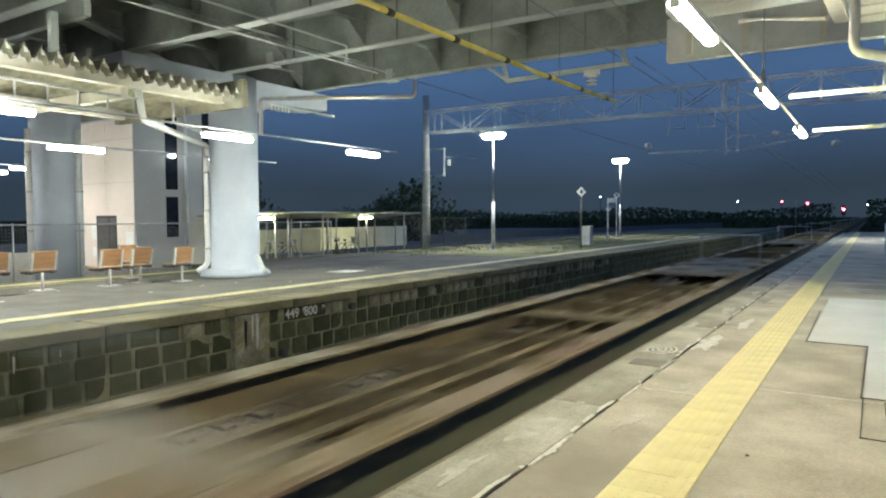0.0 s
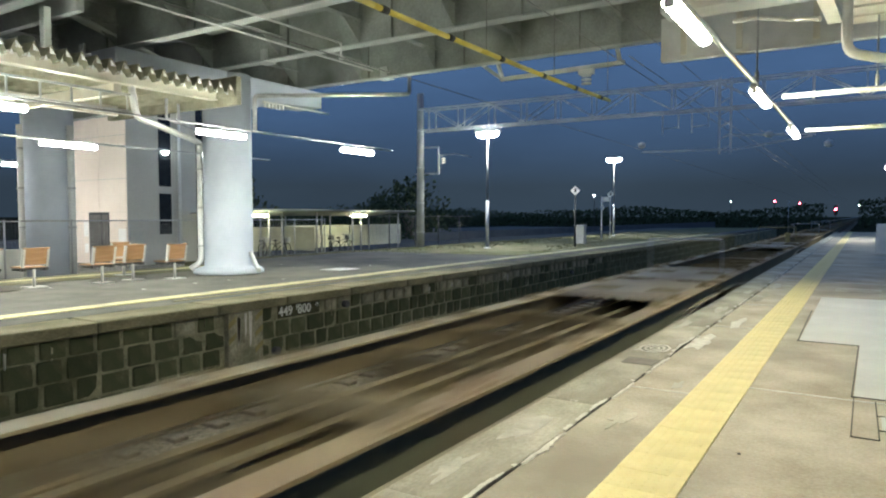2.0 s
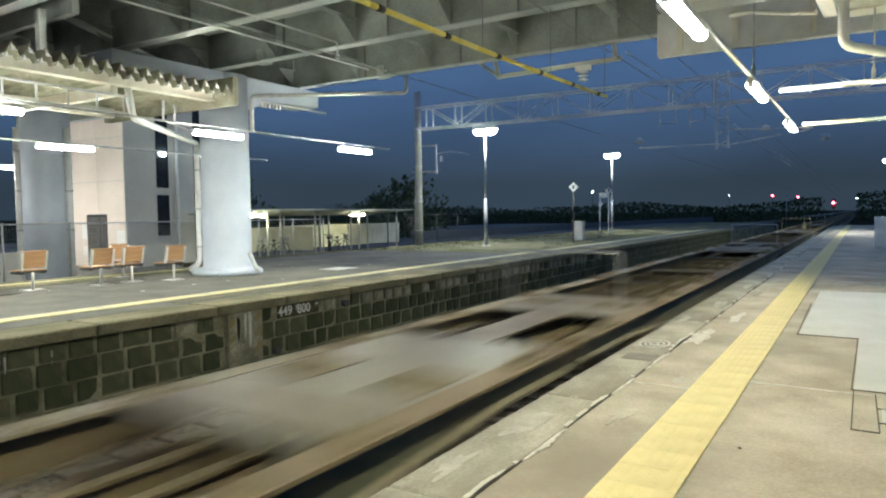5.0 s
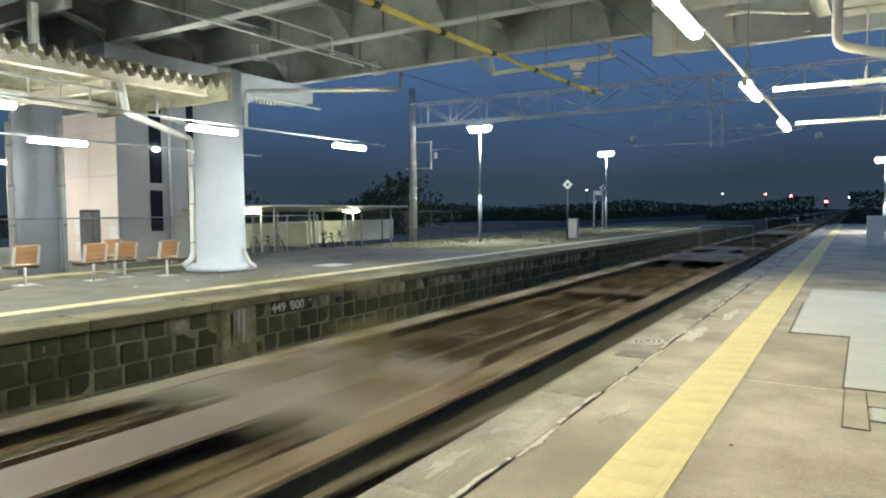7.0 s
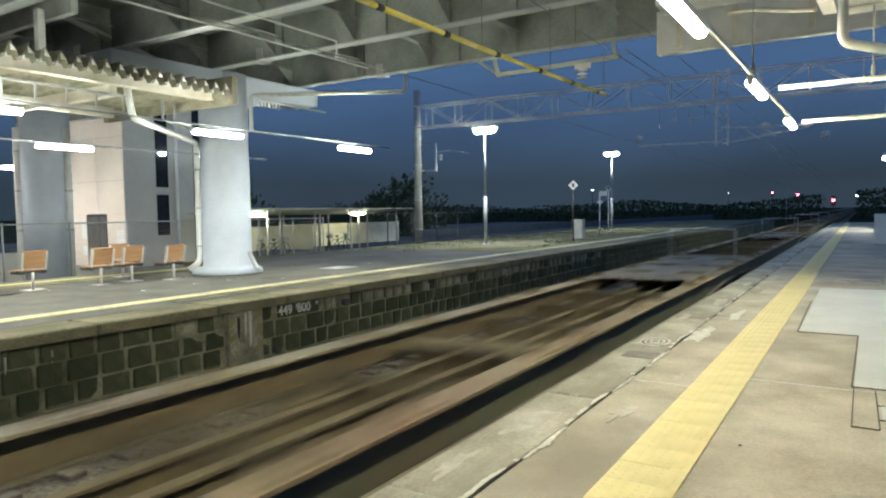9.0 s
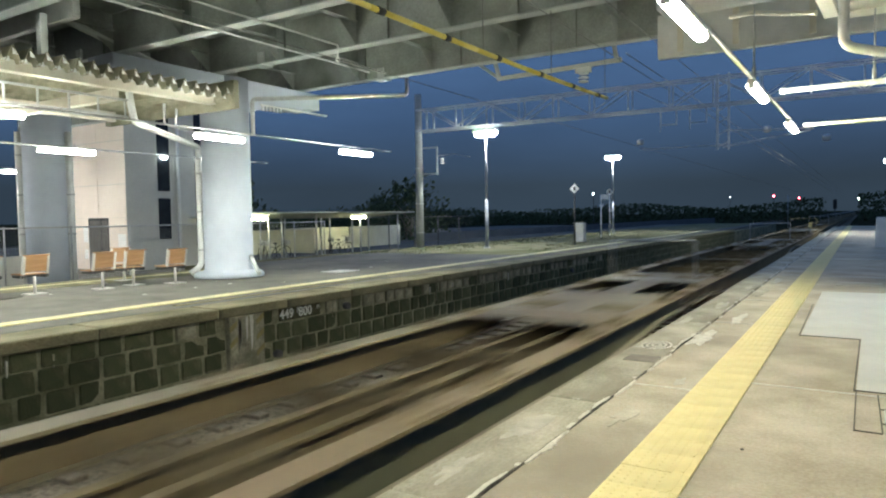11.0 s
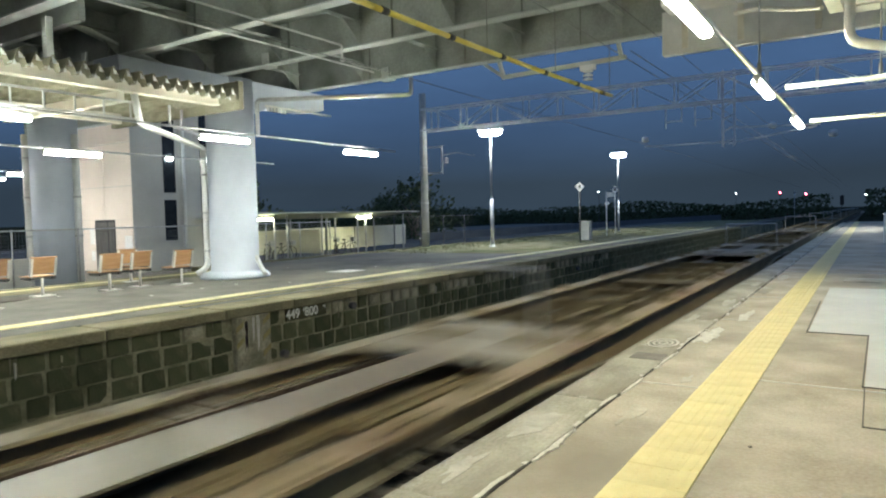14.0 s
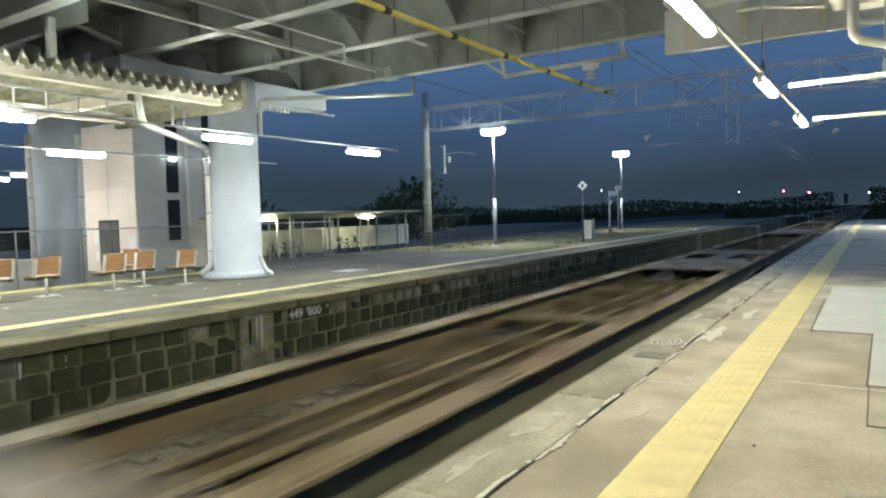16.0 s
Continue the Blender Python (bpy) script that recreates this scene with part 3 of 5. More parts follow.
def build_bridge():
    b = thing("footbridge", (0, 0, SOFFIT), "grey-green painted steel footbridge over the tracks", "footbridge", "", "structure")
    bm = B()
    box(bm, BX0, BX1, 2.0, 14.75, 0.92, 1.25)
    part("deck", bm, "deck_under", b, "grey concrete deck underside")
    for y in GIRDERS:
        bm = B()
        box(bm, BX0, BX1, y - .008, y + .008, 0.03, 0.9)
        part("girder_web", bm, "girder", b)
        for side in (-1, 1):
            bm = B()
            box(bm, -.006, .006, min(side * .009, side * .06), max(side * .009, side * .06), 0.03, 0.9)
            stiff = part("stiffener", bm, "girder", b)
            stiff.location = (BX0 + .5, y, 0)
            for i in range(1, 11):
                share(stiff, (BX0 + .5 + 3.0 * i, y, 0))
        bm = B()
        box(bm, BX0, BX1, y - .13, y + .13, 0.0, 0.028)
        part("girder_flange", bm, "girder_edge", b, "pale bottom flange")
    # cross frames between the girders
    for ya, yb in zip(GIRDERS, GIRDERS[1:]):
        x = -9.38 - 2.4 * 8
        while x < BX1 - .2:
            bm = B()
            box(bm, x - .10, x + .10, ya + .02, yb - .02, 0.52, 0.54)
            box(bm, x - .005, x + .005, ya + .02, yb - .02, 0.54, 0.9)
            part("cross_beam", bm, "girder", b)
            for yy, s in ((ya, 1), (yb, -1)):
                bm = B()
                vs = [(x, yy + s * .02, .05), (x, yy + s * .02, .53), (x, yy + s * .62, .53)]
                f = bm.faces.new([bm.verts.new(v) for v in vs])
                ex = bmesh.ops.extrude_face_region(bm, geom=[f])
                for v in [g for g in ex["geom"] if isinstance(g, bmesh.types.BMVert)]:
                    v.co.x += .014
                part("gusset", bm, "girder", b)
            x += 2.4
    bm = B()
    box(bm, BX0, -12.1, 6.92, 7.06, 0.0, .91)
    part("side_plate", bm, "girder_edge", b, "large pale side plate of the stairway", .01)
    # fascia of the deck on the far side
    bm = B()
    box(bm, BX0, BX1, 14.76, 14.86, 0.55, 1.6)
    part("fascia", bm, "girder", b)
    # wire brackets on the far girder
    bm = B()
    beam(bm, (-7.85, 15.3, -.26), (-4.7, 15.3, -.20), .10, .09)
    beam(bm, (-8.33, 15.05, .16), (-7.80, 15.3, -.26), .07, .07)
    for x, z in ((-7.8, -.26), (-4.8, -.20)):
        beam(bm, (x, 15.3, z), (x - .02, 14.80, .56), .08, .08)
    part("wire_bracket", bm, "girder_edge", b, "pale steel wire bracket")
    bm = B()
    for z in (-.40, -.49, -.58):
        lathe(bm, [(.03, z - .03), (.12, z - .02), (.12, z), (.04, z + .03)], 14, (-5.6, 15.3))
    box(bm, -5.78, -5.42, 15.24, 15.36, -.38, -.26)
    part("insulator", bm, "insulator", b, "ribbed white insulator")
    # box girder end over the platform, with the stair landing
    # White metal stands in for lamp glare on the cream beam.
    bm = B()
    box(bm, -3.32, 3.0, 13.05, 13.22, -.80, 0.0)
    part("landing_beam", bm, "white_metal", b, "cream box beam, whitened for lamp glare", 0.01)
    for x in (-2.95, -2.0, -.8):
        bm = B()
        box(bm, x, x + .1, 13.0, 13.05, -.72, -.06)
        part("stiffener", bm, "cream_metal", b)
    # cable rail beside the pier cap
    bm = B()
    box(bm, -13.80, -13.74, 12.9, 15.5, -.64, -.60)
    part("cable_rail", bm, "white_metal", b, "white cable rail")
    bm = B()
    box(bm, -13.80, -13.76, 0, .05, -.76, -.64)
    tooth = part("rail_clip", bm, "white_metal", b)
    tooth.location = (0, 12.95, 0)
    for i in range(1, 6):
        share(tooth, (0, 12.95 + i * .13, 0))
    # drain pipe running down to the column head
    bm = B()
    pipe(bm, [(-14.2, 6.2, .72), (-14.2, 7.5, .66), (-14.3, 11.2, -.24)], .08, 12)
    part("drain_pipe", bm, "girder_edge", b, "sloping grey drain pipe")
    # thin conduits under the flanges, one with a drop to a small fitting
    for x, y0, y1 in ((-10.42, 3.0, 13.35), (-9.32, 3.0, 10.9)):
        bm = B()
        pts = [(x - .06, y0, -.10), (x, y1, -.10)]
        pipe(bm, pts + ([(x, y1, -.38)] if y1 < 12 else []), .02, 8)
        part("conduit", bm, "white_metal", b, "thin pale conduit")
    bm = B()
    lathe(bm, [(.03, -.44), (.05, -.42), (.05, -.37), (.025, -.35)], 10, (-9.32, 10.9))
    pipe(bm, [(-9.32, 10.9, -.40), (-9.32, 12.6, -.40)], .02, 8)
    part("conduit", bm, "white_metal", b)
    # bearings and anchor plates on the girders
    for x, y in ((-15.5, 9.0), (-12.3, 11.6), (-17.5, 9.0), (-11.0, 14.62)):
        bm = B()
        box(bm, x - .18, x + .18, y - .2, y + .2, -.03, 0.0)
        box(bm, x - .10, x + .10, y - .05, y + .05, .03, .3)
        part("bearing", bm, "girder_edge", b)


def build_columns():
    # big round column on the island
    c = thing("bridge_column", (-14.33, 12.15, 0), "white painted round concrete bridge column", "column", "bridge columns", "structure")
    bm = B()
    lathe(bm, [(.90, 0), (.90, .07), (.84, .14), (.66, .17), (.625, .20), (.62, 5.19)], 40)
    part("shaft", bm, "column", c)
    bm = B()
    # the cap runs along the track, deeper at the shaft
    side = [(-3.4, 5.19), (-3.4, 4.78), (-1.1, 4.70), (-.5, 4.35), (.5, 4.35), (1.1, 4.64), (3.15, 4.72), (3.15, 5.19)]
    pa = [bm.verts.new((-.48, y, z)) for y, z in side]
    pb = [bm.verts.new((.48, y, z)) for y, z in side]
    bm.faces.new(pa), bm.faces.new(pb[::-1])
    for i in range(8):
        bm.faces.new((pa[i], pa[(i + 1) % 8], pb[(i + 1) % 8], pb[i]))
    part("pier_cap", bm, "column", c, "white concrete pier cap", 0.02)
    bm = B()
    pipe(bm, [Vector(v) for v in ((-.453, -.534, 3.42), (-.453, -.534, .30), (-.62, -.75, .12))], .075, 12)
    part("drain_pipe", bm, "white_metal", c, "white drain pipe")
    for z in (.7, 1.7, 2.7):
        bm = B()
        tube(bm, (-.453, -.534, z), (-.453, -.534, z + .05), .09, 12)
        beam(bm, (-.453, -.534, z + .02), (-.36, -.42, z + .02), .04, .03)
        part("pipe_clamp", bm, "galv", c)
    bm = B()
    pipe(bm, [Vector(v) for v in ((.72, .3, 3.70), (.72, .3, 4.65), (3.68, 3.15, 4.84), (3.68, 3.15, 5.4))], .055, 12)
    part("drain_pipe", bm, "galv", c, "grey metal drain pipe")
    bm = B()
    pipe(bm, [Vector(v) for v in ((.60, .2, .55), (.80, .2, .22), (1.02, .1, .10))], .06, 10)
    part("drain_elbow", bm, "white_metal", c)
    # second column behind
    c = thing("bridge_column", (-23.2, 12.2, -0.5), "white painted round bridge column with drain pipes", "column", "bridge columns", "structure")
    bm = B()
    lathe(bm, [(.74, 0), (.74, 5.7)], 36)
    part("shaft", bm, "column", c)
    for x, y in ((-.38, -.72), (.78, .29)):
        bm = B()
        tube(bm, (x, y, 0), (x, y, 5.0), .11, 12)
        part("drain_pipe", bm, "white_metal", c, "white drain pipe")
        for z in (1.6, 2.9, 4.2):
            bm = B()
            tube(bm, (x, y, z), (x, y, z + .06), .13, 12)
            part("pipe_clamp", bm, "galv", c)


def build_elevator():
    e = thing("elevator_tower", (-24.93, 16.1, -0.5), "beige and grey panelled elevator tower with dark window strips", "elevator tower", "", "structure")
    bm = B()
    box(bm, -3.8, -.012, 0.012, 3.6, 0, 9.0)
    part("core", bm, "panel_grey", e)
    for r in range(5):
        z0, z1 = r * 1.75 + .02, r * 1.75 + 1.745
        spans = ((-3.8, -2.66), (-1.22, 0.0)) if r == 0 else ((-3.8, -1.92), (-1.90, 0.0))
        for x0, x1 in spans:
            bm = B()
            box(bm, x0, x1, -.02, .01, z0 if r != 1 else 2.17, z1)
            part("wall_panel", bm, "panel_beige", e)
        if r == 0:
            for x0, x1 in spans:
                bm = B()
                box(bm, x0, x1, -.02, .01, z1 + .005, 2.165)
                part("wall_panel", bm, "panel_beige", e)
        for y0, y1 in ((0.0, 1.40), (2.22, 3.25)):
            bm = B()
            box(bm, -.01, .02, y0, y1, z0, z1)
            part("wall_panel", bm, "panel_grey", e)
    bm = B()
    box(bm, -2.62, -1.26, -.024, .015, 0, 2.08)
    part("door", bm, "steel_door", e, "dull steel elevator door")
    bm = B()
    for x in (-2.63, -1.75, -1.25):
        box(bm, x - .025, x + .025, -.035, .0, 0, 2.06)
    box(bm, -2.655, -1.225, -.035, .0, 2.06, 2.16)
    part("door_frame", bm, "dark_metal", e)
    for x0, x1, z0, z1 in ((-3.06, -2.72, 1.15, 1.80), (-3.0, -2.74, .45, .85), (-.58, -.06, .4, 1.5)):
        bm = B()
        box(bm, x0, x1, -.035, -.02, z0, z1)
        part("notice", bm, "white_paper", e, "white notice sheet")
    for z0, z1 in ((1.25, 2.95), (3.25, 7.2)):
        bm = B()
        box(bm, 0.0, .012, 1.44, 2.02, z0, z1)
        part("window_strip", bm, "dark_glass", e, "dark window strip")
    bm = B()
    tube(bm, (.12, 2.36, 0), (.12, 2.36, 8), .07, 10)
    part("drain_pipe", bm, "white_metal", e)
    bm = B()
    box(bm, -.1, .02, 3.30, 3.75, 0, 7.5)
    part("window_strip", bm, "dark_glass", e)
    # small lamps in the tower's glass
    for y, z in ((1.72, 4.67), (3.55, 4.72)):
        bm = B()
        bmesh.ops.create_uvsphere(bm, u_segments=12, v_segments=8, radius=.13, matrix=Matrix.Translation((.10, y, z)) @ Matrix.Diagonal((.5, 1.2, .8, 1)))
        part("wall_lamp", bm, "far_glow", e, "small glowing wall lamp")
# ---- lamps ----
def fluorescent(at, group, power="tube_near", label="bright white fluorescent tube lamp on an overhead conduit"):
    f = thing("fluorescent_lamp", at, label, "lamp", group)
    bm = B()
    profile(bm, [(-.05, .03), (.05, .03), (.035, .085), (-.035, .085)], -.63, .63)
    part("housing", bm, "white_metal", f, "", 0.004)
    bm = B()
    # Radius widened to stand in for the glare round the tube.
    tube(bm, (0, -.60, 0), (0, .60, 0), .056 if power == "tube_near" else .075, 14)
    for v in bm.verts:
        v.co.z *= .72
    part("tube", bm, power, f, "glowing white tube, thickened for its glare")
    for s in (-1, 1):
        bm = B()
        box(bm, -.035, .035, s * .615 - .012, s * .615 + .012, -.035, .035)
        part("tube_holder", bm, "white_metal", f)
    return f


def build_lamps():
    row = lambda y: -1.235 + .0105 * y
    first = fluorescent((row(5.45), 5.45, 2.98), "platform lamps")
    for y in (-6.05, -2.25, 1.6, 9.35, 13.5):
        copy_thing(first, pose(row(y), y, 2.98))
    isl = fluorescent((-11.4, 9.52, 3.21), "island lamps", "tube_cool", label="bright fluorescent tube lamp along the island platform")
    for x, y, z in ((-11.4, 5.04, 3.21), (-11.4, .57, 3.21), (-11.4, 13.97, 3.21), (-14.7, 8.15, 3.05), (-14.7, 4.3, 3.05), (-14.7, .4, 3.05), ):
        copy_thing(isl, pose(x, y, z))
    back = fluorescent((-26.6, 12.9, 3.4), "lamps behind the island", "tube_back", label="bright fluorescent tube lamp before the elevator tower")
    # The lamp at x -29.5 is unseen, added to brighten the elevator tower.
    for x, y in ((-29.5, 12.9), (-26.6, 9.0), (-26.6, 5.2)):
        copy_thing(back, pose(x, y, 3.4))
    bm = B()
    tube(bm, (row(-8), -8, 3.09), (row(14.2), 14.2, 3.09), .027, 10)
    solid("lamp_conduit", bm, "galv", "long grey conduit carrying platform lamps", "conduit", "structure")
    # The run at x -29.5 is unseen and only carries that added lamp.
    for x, y0, y1 in ((-11.4, -6.8, 15.5), (-14.7, -6, 14.0), (-26.6, -6, 14.2), (-29.5, -6, 14.2)):
        bm = B()
        zc = 3.53 if x < -20 else 3.36 if x > -12 else 3.13
        tube(bm, (x, y0, zc), (x, y1, zc), .022, 8)
        solid("lamp_conduit", bm, "galv", "long grey conduit carrying island lamps", "conduit", "structure")
    for y in (9.98, 14.1):
        bm = B()
        tube(bm, (-.95, y, 3.08), (5.0, y, 3.08), .036, 12)
        solid("cross_pipe", bm, "white_metal", "white cross pipe joining the lamp rows", "pipe", group="cross pipes")
    for x, y, top in ((.10, 9.98, 4.1), (row(5.1), 5.1, 4.05), (row(9.0), 9.0, 5.2), (.37, 14.1, 6.15)):
        bm = B()
        tube(bm, (x, y, 3.1), (x, y, top), .012, 6)
        if y != 5.1:
            lathe(bm, [(.022, 3.1), (.026, 3.14), (.024, 3.24), (.012, 3.26)], 10, (x, y))
        solid("hanger_rod", bm, "galv", "thin steel hanger rod from the canopy", "hanger rod", group="hanger rods")
    # cable ladder above the island lamps
    c = thing("cable_ladder", (-11.4, 0, 3.39), "white cable ladder above the island lamps", "cable ladder")
    for z in (0, .30):
        bm = B()
        box(bm, -.02, .02, -6, 7.47, z, z + .035)
        part("side_rail", bm, "white_metal", c)
    bm = B()
    box(bm, -.012, .012, -.014, .014, .03, .305)
    rung = part("rung", bm, "white_metal", c)
    rung.location = (0, 7.41, 0)
    for i in range(1, 26):
        share(rung, (0, 7.41 - i * .51, 0))


def lamp_post(at, h, turn=0.0):
    p = thing("lamp_post", at, "tall galvanised lamp post with twin bright floodlights", "lamp post", "platform lamp posts")
    bm = B()
    tube(bm, (0, 0, 0), (0, 0, h * .42), .085, 14)
    tube(bm, (0, 0, h * .42), (0, 0, h), .045, 14, .04)
    part("pole", bm, "dim_steel", p)
    bm = B()
    lathe(bm, [(.17, 0), (.17, .03), (.10, .06)], 16)
    part("base_plate", bm, "galv", p)
    bm = B()
    beam(bm, (-.45, 0, h - .04), (.45, 0, h - .04), .07, .07)
    part("cross_arm", bm, "galv", p)
    for s in (-1, 1):
        bm = B()
        profile(bm, [(s * .01, h + .04), (s * .60, h + .04), (s * .54, h + .20), (s * .05, h + .20)], -.22, .22)
        head = part("lamp_head", bm, "white_metal", p, "white lamp head")
        bm = B()
        bmesh.ops.create_uvsphere(bm, u_segments=14, v_segments=8, radius=.27, matrix=Matrix.Translation((s * .29, 0, h - .03)) @ Matrix.Diagonal((1.0, .75, .55, 1)))
        part("lamp_glass", bm, "flood", head, "glowing lamp glass")
    p.rotation_euler[2] = turn
    return p


# ---- canopies ----
def build_canopies():
    c = thing("island_canopy", (0, 0, 0), "cream folded-plate steel canopy over the island platform", "canopy", "", "structure")
    pitch, y, bm = 0.285, -7.0, B()
    ups, downs = [], []
    n = int((10.75 + 7) / pitch)
    for i in range(n + 1):
        for k, (f, z) in enumerate(((0.0, 4.25), (.10, 4.25), (.50, 4.52), (.60, 4.52))):
            yy = y + (i + f) * pitch
            ups.append((bm.verts.new((-12.3, yy, z)), bm.verts.new((-17.3, yy, z + .12))))
    for a, b in zip(ups, ups[1:]):
        bm.faces.new((a[0], b[0], b[1], a[1]))
    ex = bmesh.ops.extrude_face_region(bm, geom=bm.faces[:])
    for v in [g for g in ex["geom"] if isinstance(g, bmesh.types.BMVert)]:
        v.co.z += .012
    part("roof_sheet", bm, "weathered_sheet", c, "folded weathered cream roof sheet")
    # white end closures: a small triangle at each ridge, a low lobe at each trough
    for shape, x in ((((.52, 4.50), (.90, 4.385), (.52, 4.385)), -12.31), (((-.10, 4.262), (.42, 4.262), (.34, 4.345), (.02, 4.30)), -12.335)):
        bm = B()
        f = bm.faces.new([bm.verts.new((0, u * pitch, z)) for u, z in shape])
        ex = bmesh.ops.extrude_face_region(bm, geom=[f])
        for q in [g for g in ex["geom"] if isinstance(g, bmesh.types.BMVert)]:
            q.co.x -= .01
        plug = part("closure_plate", bm, "white_metal", c, "white closure plate")
        plug.location = (x, -7.0, 0)
        for i in range(1, n):
            share(plug, (x, -7.0 + i * pitch, 0))
    bm = B()
    box(bm, -12.62, -12.5, -7, 10.3, 4.14, 4.33)
    box(bm, -12.66, -12.44, -7, 10.3, 4.12, 4.14)
    part("edge_beam", bm, "cream_metal", c)
    bm = B()
    box(bm, -16.4, -16.25, -7, 10.3, 4.06, 4.3)
    part("edge_beam", bm, "cream_metal", c)
    for yy in (-3.5, .2, 4.0, 7.9):
        bm = B()
        beam(bm, (-12.46, yy, 3.99), (-17.0, yy, 4.02), .16, .22)
        part("rafter", bm, "cream_metal", c, "", .01)
    bm = B()
    box(bm, -17.4, -12.30, 10.72, 10.86, 4.08, 4.72)
    part("end_fascia", bm, "weathered_sheet", c, "weathered cream end fascia")
    bm = B()
    pipe(bm, [Vector(v) for v in ((-12.55, 8.25, 4.1), (-12.55, 8.35, 3.52), (-14.78, 11.62, 3.42), (-14.783, 11.616, 3.2))], .07, 12)
    part("gutter_pipe", bm, "white_metal", c, "white gutter pipe")
    bm = B()
    beam(bm, (-12.4, 6.52, 4.5), (-12.4, 6.52, 5.2), .15, .12)
    beam(bm, (-12.4, 1.2, 4.5), (-12.4, 1.2, 5.2), .12, .12)
    part("hanger", bm, "girder_edge", c)
    bm = B()
    pipe(bm, [(-12.9, 9.3, 4.05), (-12.9, 9.3, 3.62), (-13.6, 10.6, 3.58)], .03, 8)
    pipe(bm, [(-13.3, 9.9, 4.05), (-13.3, 9.9, 3.60)], .03, 8)
    part("bracket_pipe", bm, "galv", c, "thin grey hanging pipes")

    n = thing("near_canopy", (0, 0, 0), "cream steel canopy end over the near platform", "canopy", "", "structure")
    bm = B()
    box(bm, -1.95, 6, 7.6, 8.0, 3.72, 4.25)
    part("end_beam", bm, "white_metal", n, "white painted end beam", .01)
    bm = B()
    box(bm, -1.95, 6, -9, 7.58, 4.02, 4.2)
    part("roof_soffit", bm, "cream_metal", n, "cream roof soffit")
    for x in (-1.85, 1.4):
        bm = B()
        box(bm, x, x + .14, -9, 7.58, 3.75, 4.0)
        part("edge_beam", bm, "cream_metal", n)
    bm = B()
    beam(bm, (-.42, 8.05, 3.85), (-.38, 10.2, 4.05), .16, .10)
    part("strut", bm, "cream_metal", n, "cream strut")
    for k in range(4):
        bm = B()
        box(bm, -.25, .42, 8.6 + k * .45, 8.95 + k * .45, 3.98, 4.02)
        part("louvre_slat", bm, "cream_metal", n)
    bm = B()
    box(bm, .40, .46, 8.1, 10.4, 3.92, 4.2)
    part("louvre_frame", bm, "cream_metal", n)
    bm = B()
    pipe(bm, [Vector(v) for v in ((-.21, 9.0, 3.98), (-.21, 9.0, 3.36), (1.6, 9.0, 2.80))], .056, 14)
    part("drain_pipe", bm, "white_metal", n, "white drain pipe with an elbow")
    bm = B()
    pipe(bm, [Vector(v) for v in ((-1.5, 9.6, 4.05), (-1.2, 9.3, 3.98), (-.8, 9.6, 3.97), (-.5, 9.3, 3.86))], .03, 8)
    part("flexible_conduit", bm, "cream_metal", n, "old flexible conduit")


# ---- island furniture ----
def bench(at, turn=0.0):
    b = thing("platform_bench", at, "wooden backed platform bench on pale metal legs", "bench", "island benches")
    bm = B()
    tube(bm, (0, 0, 0), (0, 0, .38), .03, 10)
    part("pedestal", bm, "bench_frame", b)
    bm = B()
    box(bm, -.16, .16, -.20, .20, 0, .015)
    part("foot_plate", bm, "bench_frame", b)
    bm = B()
    beam(bm, (-.02, -.3, .385), (-.02, .3, .385), .05, .05)
    part("seat_bar", bm, "dark_metal", b)
    for k in range(3):
        bm = B()
        box(bm, -.42 + k * .15, -.29 + k * .15, -.28, .28, .41, .435)
        part("seat_slat", bm, "bench_wood", b, "", .006)
    bm = B()
    v0 = Matrix.Rotation(radians(12), 4, "Y")
    box(bm, 0, .025, -.26, .26, .03, .38)
    bmesh.ops.transform(bm, matrix=Matrix.Translation((.03, 0, .45)) @ v0, verts=bm.verts[:])
    part("backrest", bm, "bench_wood", b, "varnished wooden backrest", .006)
    for y in (-.245, .245):
        bm = B()
        box(bm, -.012, .04, y - .025, y + .025, -.02, .385)
        bmesh.ops.transform(bm, matrix=Matrix.Translation((.03, 0, .45)) @ v0, verts=bm.verts[:])
        part("back_bracket", bm, "bench_frame", b, "pale metal bracket")
    bm = B()
    box(bm, -.012, .045, -.27, .27, .38, .40)
    bmesh.ops.transform(bm, matrix=Matrix.Translation((.03, 0, .45)) @ v0, verts=bm.verts[:])
    part("top_rail", bm, "bench_wood", b)
    for y in (-.22, .22):
        bm = B()
        beam(bm, (-.40, y, .37), (.06, y, .37), .06, .05)
        part("seat_bracket", bm, "dark_metal", b)
    b.rotation_euler[2] = turn
    return b


def build_benches():
    first = bench((-14.87, 7.44, 0))
    for x, y, r in ((-14.50, 8.72, 0), (-14.62, 9.55, 0), (-14.06, 10.28, 0), (-15.8, 6.0, 180), (-15.12, 6.62, 0), (-16.0, 10.2, 180)):
        copy_thing(first, pose(x, y, 0, 0, 0, r))


